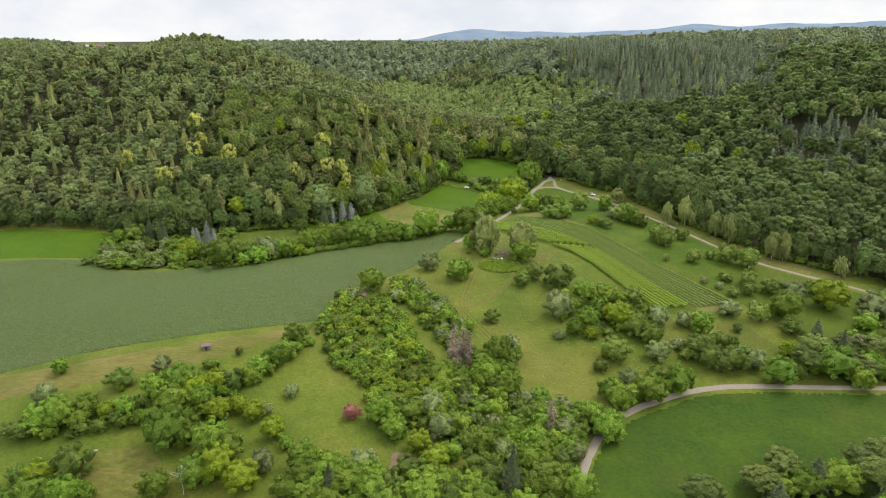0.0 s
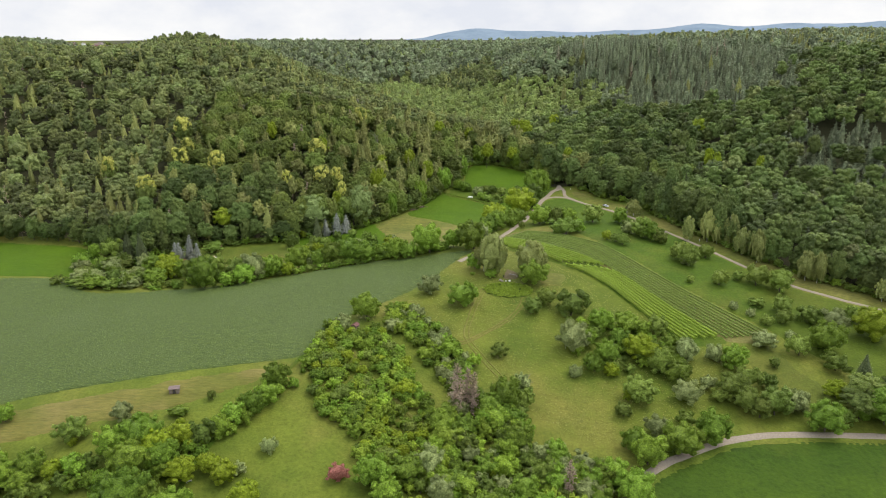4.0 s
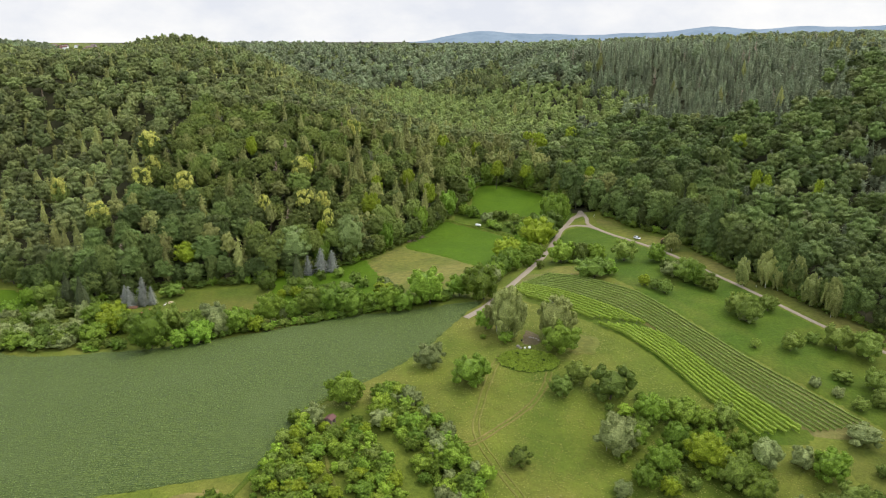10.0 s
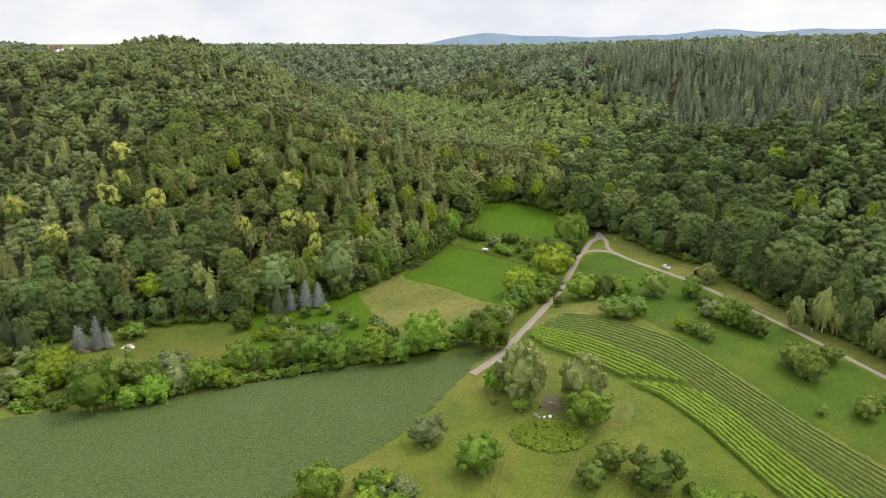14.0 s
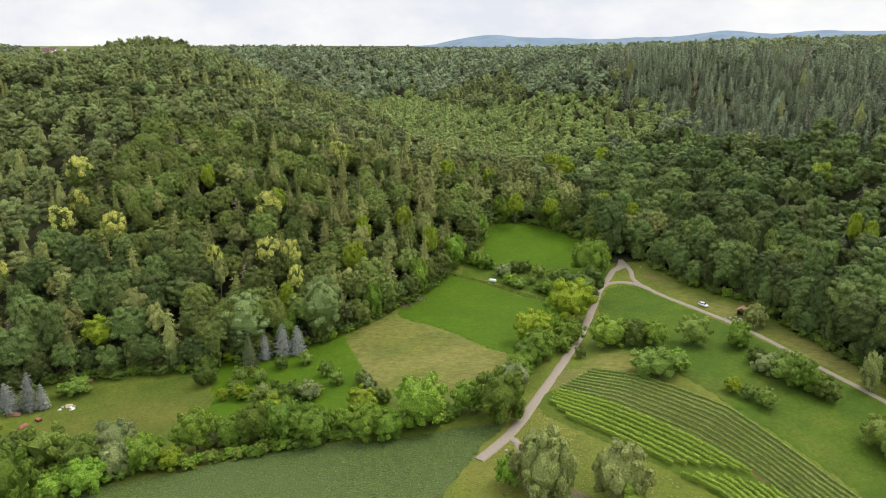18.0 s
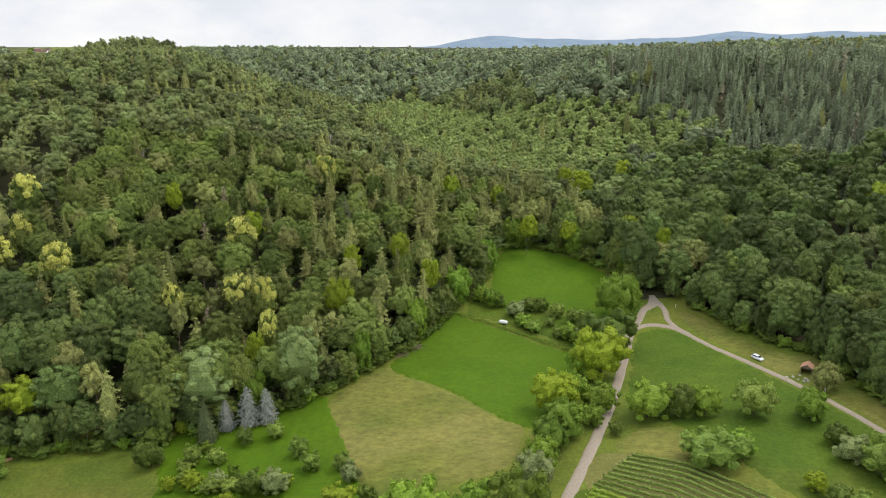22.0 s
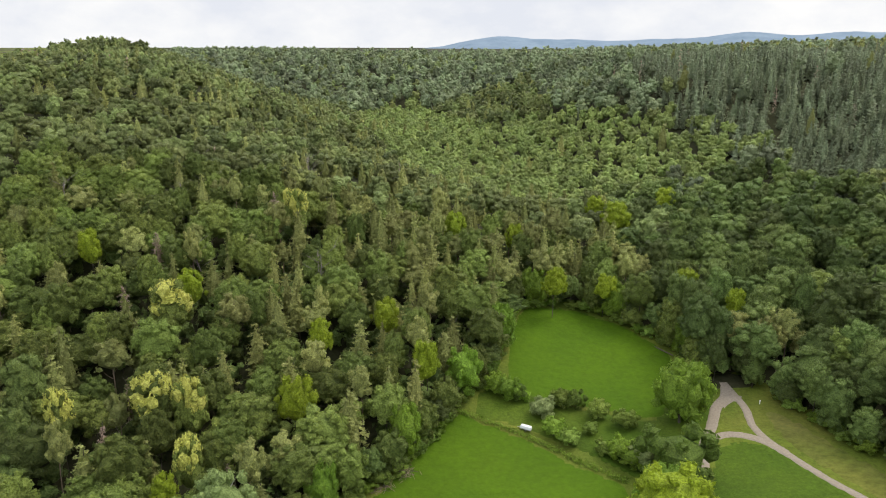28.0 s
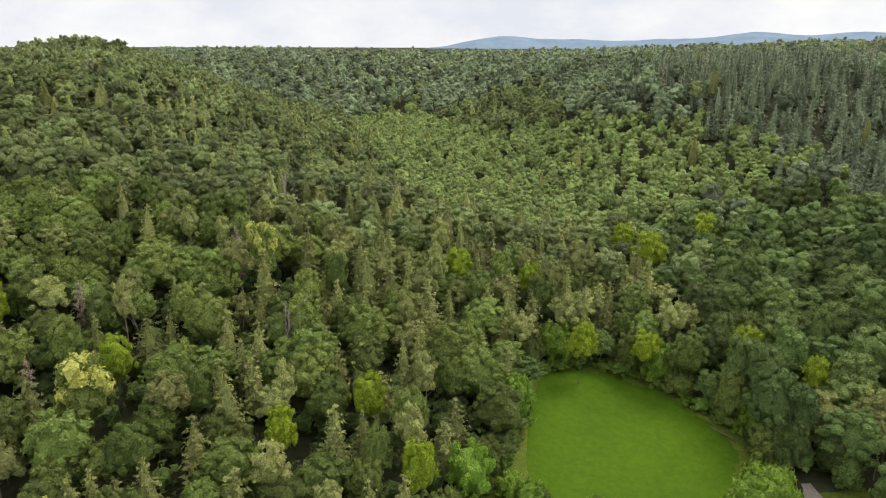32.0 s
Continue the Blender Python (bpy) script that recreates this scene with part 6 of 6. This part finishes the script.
patch("soil_plot", [(-87.1, 152.6), (-81.1, 155), (-73.9, 152.4), (-74, 149.1), (-81.2, 148.4), (-84.1, 143.7), (-91, 140), (-91, 149)], M_STRIP, "bare brown soil plot in the lower meadow", "bare soil", 0.17, 2.0, 0.8, 14.0, 3.0)
patch("soil_yard", [(-12.9, 159.3), (-10.9, 161), (-5, 158), (-4, 151.4), (-8.3, 149), (-12.8, 152.5)], M_SOIL, "reddish bare yard among the thicket", "bare soil", 0.17, 2.0, 0.6, 15.0, 2.0)
patch("dry_slope", [(103, 247), (110.6, 250), (114, 237), (118, 227), (112, 216), (102.6, 213), (104, 228), (99, 236)], M_GARDEN, "rough olive grass on the orchard slope", "dry grass", 0.2, 2.0, 0.8, 16.0, 3.0)
patch("fork_litter", [(66, 446.5), (70, 446), (75.5, 446), (79, 449), (73, 454), (66, 452)], M_FOREST, "dark leaf litter where the road enters the wood", "bare ground", 0.2, 1.5, 0.4, 19.0, 2.0)
patch("dry_verge", [(80, 432), (86, 418), (95, 402), (103, 398), (105, 382), (111, 366), (119, 350), (126, 336), (135, 321), (148, 307), (160, 297), (174, 288), (168, 281.5), (152, 290.5), (137, 301), (125.5, 317), (113.5, 339), (104.5, 357), (96.5, 377), (87.5, 395), (79.5, 411), (75, 424), (75, 436)], M_DRY, "dry tan verge between road and wood", "verge", 0.16, 2.0, 0.6, 17.0, 3.0)
patch("dry_strip", [(-150, 193), (-132, 194), (-107, 197.5), (-84, 204), (-60, 213), (-47, 217), (-50, 210), (-60, 202), (-72, 194), (-90, 188), (-110, 183), (-150, 180)], M_STRIP, "dry olive-tan grass strip beside the crop field", "dry grass", 0.14, 2.5, 1.0, 18.0, 3.0)
ribbon("track_spur", [(13, 312.5), (15.3, 310.5), (16.2, 307.5), (16.4, 304)], 2.0, M_ROAD, "short worn gravel spur off the farm track", 0.2, 24.0)
ribbon("meadow_path", [(16, 278), (13, 270), (9, 254), (7.5, 243), (11, 233), (17, 222)], 0.7, M_DRY, "faint worn wheel track across the meadow", 0.12, 21.0)
ribbon("meadow_path", [(17.6, 277), (14.6, 269.5), (10.6, 254), (9.1, 243), (12.6, 233.6), (18.4, 222.6)], 0.6, M_DRY, "faint worn wheel track across the meadow", 0.12, 22.0)
for k, o in enumerate((0.0, 1.5)):
    ribbon("meadow_path", [(1, 239 - o), (7, 239.5 - o), (14 + o, 246), (22 + o, 254.5), (27 + o, 263), (29 + o, 270)], 0.6, M_STRIP, "faint worn wheel track circling the knoll", 0.12, 25.0 + k)
ribbon("thicket_footway", [(-27, 230), (-23.3, 220.5), (-16.1, 211), (-6.8, 198)], 1.1, M_DRY, "worn tan footway through the thicket", 0.2, 26.0)
ribbon("field_path", [(-1, 300), (-10, 281), (-22, 264), (-36, 246), (-41, 226), (-46, 210), (-53, 192), (-58, 176), (-60, 160)], 1.5, M_SLOPE, "trodden grass lane beside the crop field", 0.17, 23.0)


def log_pile(x, y, turn, n, length, r, mat, label, seed):
    rng = random.Random(seed)
    t = thing("log_pile", x, y, turn, label, "wood pile")
    rows, k = [], n
    z = r
    left = n * n // 2
    while k > 0 and left > 0:
        for i in range(k):
            lg = part("log", rod(r * rng.uniform(0.85, 1.05), length * rng.uniform(0.9, 1.05), "x", 8, (rng.uniform(-0.1, 0.1), (i - (k - 1) / 2) * 2 * r, z)), mat, t)
        left -= k
        k -= 1
        z += r * 1.75


log_pile(-105.5, 344.5, 25, 4, 2.4, 0.2, M_TIMBER, "stack of pale cut timber in the garden", 1)
log_pile(-118, 339.5, 5, 4, 4.2, 0.2, M_TILE, "reddish-brown stack of boards below spruces", 2)
log_pile(-106.5, 357.5, 40, 3, 3.6, 0.2, M_TILE, "small brown wood pile at the wood's edge", 3)
for k in range(9):
    boulder(-105.5 + 1.9 * math.sin(k * 2.2), 343.6 + 1.2 * math.cos(k * 1.7), 0.42 + 0.25 * abs(math.sin(k * 1.1)), 780 + k, "whitish block of the heap beside the timber", M_WHITE if k % 2 else M_STONE, 0.6, "garden heap")


def tarp(x, y, turn, w, d, h, mat, label, seed):
    """A sheet thrown over a heap: humped in the middle, creased, its hem on the ground."""
    rng = np.random.default_rng(seed)
    n = 9
    v, f = [], []
    for i in range(n):
        for j in range(n):
            a, b = i / (n - 1) * 2 - 1, j / (n - 1) * 2 - 1
            v.append((a * w / 2, b * d / 2, 0.05 + h * (1 - a * a) ** 0.6 * (1 - b * b) ** 0.6 + rng.uniform(0, 0.10)))
            if i and j:
                p = i * n + j
                f.append((p - n - 1, p - 1, p, p - n))
    t = new("tarpaulin", mesh_of("tarpaulin", v, f, mat, smooth=False))
    t.matrix_basis = pose(x * PLAN, y * PLAN, gz(x * PLAN, y * PLAN) + 0.05, 0, 0, turn)
    t.modifiers.new("thick", "SOLIDIFY").thickness = 0.04
    tagged(t, label, "tarpaulin")


M_LIME_SHEET = plain("lime_plastic", (0.28, 0.42, 0.06), (0.36, 0.50, 0.09), 1.5, 0.5, 0.3, 0.1)
tarp(-112.8, 334.5, 70, 3.4, 1.8, 0.7, M_SCARLET, "red tarpaulin thrown over a heap in the garden", 71)
tarp(-113, 354.5, 20, 2.6, 1.4, 0.6, M_LIME_SHEET, "lime-green plastic sheet over a heap by the wood", 72)


def cart(x, y, turn):
    t = thing("garden_cart", x, y, turn, "red painted garden cart standing in rough grass", "cart")
    part("tray", profile([(-1.0, 0.5), (-1.2, 1.0), (1.2, 1.0), (1.0, 0.5)], 1.3, round_=0.03), M_SCARLET, t)
    part("handle", rod(0.03, 1.3, "y", 6, (0, 1.7, 0.7)), M_RIM, t)
    for s in (-1, 1):
        for yy in (-0.7, 0.7):
            part("wheel", rod(0.3, 0.12, "x", 12, (s * 0.7, yy, 0.3)), M_RUBBER, t)


cart(-110.2, 337.3, 60)


def bench(x, y, turn):
    t = thing("garden_bench", x, y, turn, "white garden bench on the grass lane", "bench")
    part("seat", box(1.6, 0.45, 0.06, 0, 0, 0.42, 0.01), M_WHITE, t)
    part("backrest", box(1.6, 0.05, 0.45, 0, 0.22, 0.5, 0.01), M_WHITE, t)
    for sx in (-0.7, 0.7):
        for sy in (-0.17, 0.17):
            part("leg", box(0.07, 0.07, 0.44, sx, sy, -0.02), M_WHITE, t)


def house(x, y, turn, w, d, h, rise, wall, roof):
    """A far village house: plastered walls under a pitched roof."""
    r = thing("village_house", x, y, turn, "distant pale house with a pitched roof among fields", "house", 0.0, "far village")
    part("wall", box(w, d, h + 1.0, 0, 0, -1.0), wall, r)
    for q in (-1, 1):
        slope = part("roof", box(w + 0.8, math.hypot(d / 2 + 0.5, rise), 0.25, 0, 0, 0), roof, r)
        slope.matrix_basis = Matrix.Translation((0, q * (d / 4 + 0.2), h + rise / 2 - 0.1)) @ Matrix.Rotation(-q * math.atan2(rise, d / 2 + 0.5), 4, "X")
        part("gable", profile([(-d / 2, h - 0.05), (d / 2, h - 0.05), (0, h + rise * 0.9)], 0.3, q * (w / 2 - 0.2), 0), wall, r)


r5 = random.Random(55)
for k in range(16):
    y = r5.uniform(1320, 1800)
    house(-r5.uniform(0.50, 0.61) * (y - 230), y, r5.uniform(0, 180), r5.uniform(10, 18), r5.uniform(8, 11), r5.uniform(4, 7), r5.uniform(3, 4.5), M_WHITE if k % 3 else M_STONE, M_DARK_ROOF if k % 2 else M_DULL_ROOF)
for k in range(26):
    y = r5.uniform(1000, 1700)
    plant("edge", -r5.uniform(0.495, 0.625) * (y - 230), y, r5.uniform(5, 9), r5.uniform(3.5, 6))
plant("edge", -300, 885, 11, 5.5)
bench(-57.5, 169.9, 30)


def post_sign(x, y, h, label):
    t = thing("marker_post", x, y, 20, label, "post")
    part("pole", rod(0.07, h, "z", 8, (0, 0, h / 2 - 0.1)), M_WHITE, t)
    part("plate", box(0.5, 0.04, 0.4, 0, -0.08, h - 0.55, 0.01), M_WHITE, t, "blank white plate")


post_sign(75.6, 438.5, 1.5, "white marker post beside the road fork")
post_sign(116.5, 338.8, 1.7, "white marker post on the forest road verge")


def brush_heap(x, y, n, size, seed, label):
    """A heap of thin cut branches, thrown over one another."""
    rng = np.random.default_rng(seed)
    t = thing("brush_heap", x, y, 0, label, "brushwood")
    for k in range(n):
        p = rng.normal(0, size * 0.4, 2)
        bm = rod(0.07, rng.uniform(1.6, 3.6), "x", 5, (0, 0, 0), 0.03)
        bm.transform(Matrix.Translation((p[0], p[1], 0.25 + 0.5 * rng.random())) @ Matrix.Rotation(rng.uniform(0, 6.28), 4, "Z") @ Matrix.Rotation(rng.uniform(-0.5, 0.3), 4, "Y"))
        part("branch", bm, M_PINE_BARK if k % 3 else M_BARK, t)


brush_heap(-11.4, 411.6, 60, 5.2, 31, "heap of pale cut branches at the wood's edge")
for k, (x, y) in enumerate(((-174, 357), (-167.5, 354.5), (-161, 352))):
    brush_heap(x, y, 24, 2.6, 33 + k, "heap of pale reddish cut branches at the field's edge")
brush_heap(-15.6, 406.8, 44, 4.6, 32, "heap of grey brushwood under the trees")
fallen = new("fallen_log", mesh_of("fallen_log", *[(lambda b: ([v.co[:] for v in b.verts], [[v.index for v in f.verts] for f in b.faces]))(rod(0.28, 9.0, "x", 10, (0, 0, 0), 0.18))][0], M_BARK, smooth=False))
fallen.matrix_basis = pose(59 * PLAN, 466 * PLAN, gz(59 * PLAN, 466 * PLAN) + 0.35, 0, 0, -58)
tagged(fallen, "long brown fallen log along the meadow edge", "log")


def bare_tree(x, y, h, seed, label, mat=M_PALE_BARK):
    """A leafless tree: forked limbs, each with twigs."""
    h *= PLAN
    rng = np.random.default_rng(seed)
    t = thing("bare_tree", x, y, 0, label, "tree")
    trunk = new("trunk", trunk_mesh("trunk", mat, seed, top=0.8, radius=0.016, limbs=3, spread=0.2))
    trunk.parent = t
    trunk.scale = (h, h, h)
    for k in range(9):
        a, z = 2.4 * k, h * (0.3 + 0.055 * k)
        ln = h * rng.uniform(0.25, 0.42)
        B = Builder()
        for j in range(6):
            s0, sp = rng.uniform(0.0, 0.7) * (j > 0), rng.normal(0, 0.5) * (j > 0)
            st = np.array([math.cos(a) * ln * s0, math.sin(a) * ln * s0, z + ln * 0.7 * s0])
            dr = np.array([math.cos(a + sp), math.sin(a + sp), 0.75]) * ln * (0.55 if j else 1.0)
            r = h * (0.007 if j == 0 else 0.004)
            ring = [np.array([math.cos(q) * r, math.sin(q) * r, 0]) for q in (0, 2.1, 4.2)]
            B.add([st + q for q in ring] + [st + dr], [(0, 1, 3), (1, 2, 3), (2, 0, 3)])
        v, f, _ = B.done()
        limb = new("limb", mesh_of("limb", v, f, mat))
        limb.parent = t


bare_tree(-60.5, 145.2, 8, 41, "bleached leafless dead tree in the lower thicket")
bare_tree(24.3, 216, 6, 42, "small bare-twigged tree on the meadow")
bare_tree(40, 240, 6, 43, "bleached bare snag beside the thicket")
for k, (x, y) in enumerate(((-92, 505), (-84, 510), (-60, 555), (-98, 545), (-128, 500), (-40, 470), (-112, 462), (-75, 470))):
    bare_tree(x, y, 15 + 2 * (k % 3), 50 + k, "leafless grey dead tree standing in the wood", M_DEADWOOD)


def low_hedge(points, name, label, tall, wide, mat, seed):
    """A low hedge as one leafy body along a line."""
    rng = np.random.default_rng(seed)
    line = np.array([(q.x, q.y) for q in wiggled([(x * PLAN, y * PLAN) for x, y in points], 0.9, 0.25, False, seed)])
    z = ground_z(line[:, 0], line[:, 1])
    root = new(name)
    root.location = (line[0, 0], line[0, 1], z[0])
    tagged(root, label, "hedge")
    m = len(line) * 26
    k = rng.integers(0, len(line), m)
    o, h = rng.normal(0, 0.45, (m, 2)) * wide, rng.uniform(0.05, 1.0, m) ** 0.7 * tall
    pos = np.column_stack([line[k] + o - line[0], z[k] - z[0] + h])
    v, f = sprays(rng, pos, np.column_stack([o, np.full(m, 0.6)]), 0.26, 1.0)
    ob = new("foliage", mesh_of("foliage", v, f, mat))
    ob.parent = root


low_hedge([(0.5, 434), (8, 430.6), (16, 426.2), (24, 419.8), (31, 413.6), (36.5, 409.4)], "low_hedge", "low clipped hedge between meadow and garden strip", 1.3, 1.5, M_HEDGE, 5)


# ---- small growth: the crop's plants in their drilled rows, and tussocks in the rough meadow ----
def growth(name, pts, size, mat, label, seed, up=0.25, per=2, spread=0.25, lie=0.8):
    """Many small tufts of leaves in one mesh."""
    rng = np.random.default_rng(seed)
    pts = np.repeat(pts, per, axis=0) + rng.normal(0, spread, (len(pts) * per, 2))
    z = ground_z(pts[:, 0], pts[:, 1]) + up
    v, f = sprays(rng, np.column_stack([pts, z]), np.tile([0, 0, 1.0], (len(pts), 1)), size, lie)
    tagged(new(name, mesh_of(name, v, f, mat)), label, "plants", kind="stuff")


def crop_rows():
    rng = np.random.default_rng(91)
    a = radians(8)
    U, W = np.meshgrid(np.arange(-230, 330, 1.0), np.arange(-150, 190, 1.15))
    U = U + rng.uniform(-0.35, 0.35, U.shape)
    W = W + 3.0 * np.sin(U * 0.012) + rng.normal(0, 0.08, U.shape)
    x, y = (-110 + U * math.cos(a) - W * math.sin(a)).ravel(), (330 + U * math.sin(a) + W * math.cos(a)).ravel()
    keep = inside([(px * PLAN, py * PLAN) for px, py in FIELD], x, y) & (rng.random(len(x)) < 0.86) & (x > -250)
    growth("crop_plants", np.column_stack([x, y])[keep], 0.36, M_CROP_LEAF, "bluish-green crop plants in long drilled rows", 92, 0.42, 1, 0.05, 0.3)


M_CROP_LEAF = foliage("crop_plant_leaves", (0.1237, 0.1791, 0.0432), (0.1523, 0.2103, 0.056), (0.1899, 0.2486, 0.0736), vary=0.2)
M_TUSSOCK = foliage("tussock_blades", (0.215, 0.235, 0.045), (0.270, 0.275, 0.060), (0.330, 0.310, 0.095), vary=0.2)
crop_rows()
g = np.random.default_rng(95)
a, r = g.uniform(0, 6.283, 900), np.sqrt(g.random(900))
growth("herb_bed", np.column_stack([HEATH[0] + 8.8 * r * np.cos(a), HEATH[1] + 5.6 * r * np.sin(a)]) * PLAN, 0.42, M_BRAMBLE, "dense low green herbs of the terrace bed", 96, 0.45, 4, 0.3, 0.9)
hill = [(-36, 246), (-20, 262), (-8, 279), (8, 304), (22, 326), (34, 306), (50, 295), (64, 272), (80, 250), (96, 240), (70, 205), (40, 196), (14, 214), (-12, 254)]
g = np.random.default_rng(93).uniform((-36, 196), (96, 326), (14000, 2))
growth("grass_tussocks", g[inside(hill, g[:, 0], g[:, 1])] * PLAN, 0.26, M_TUSSOCK, "olive and straw-coloured tussocks of rough grass", 94, 0.10, 2, 0.5, 0.2)
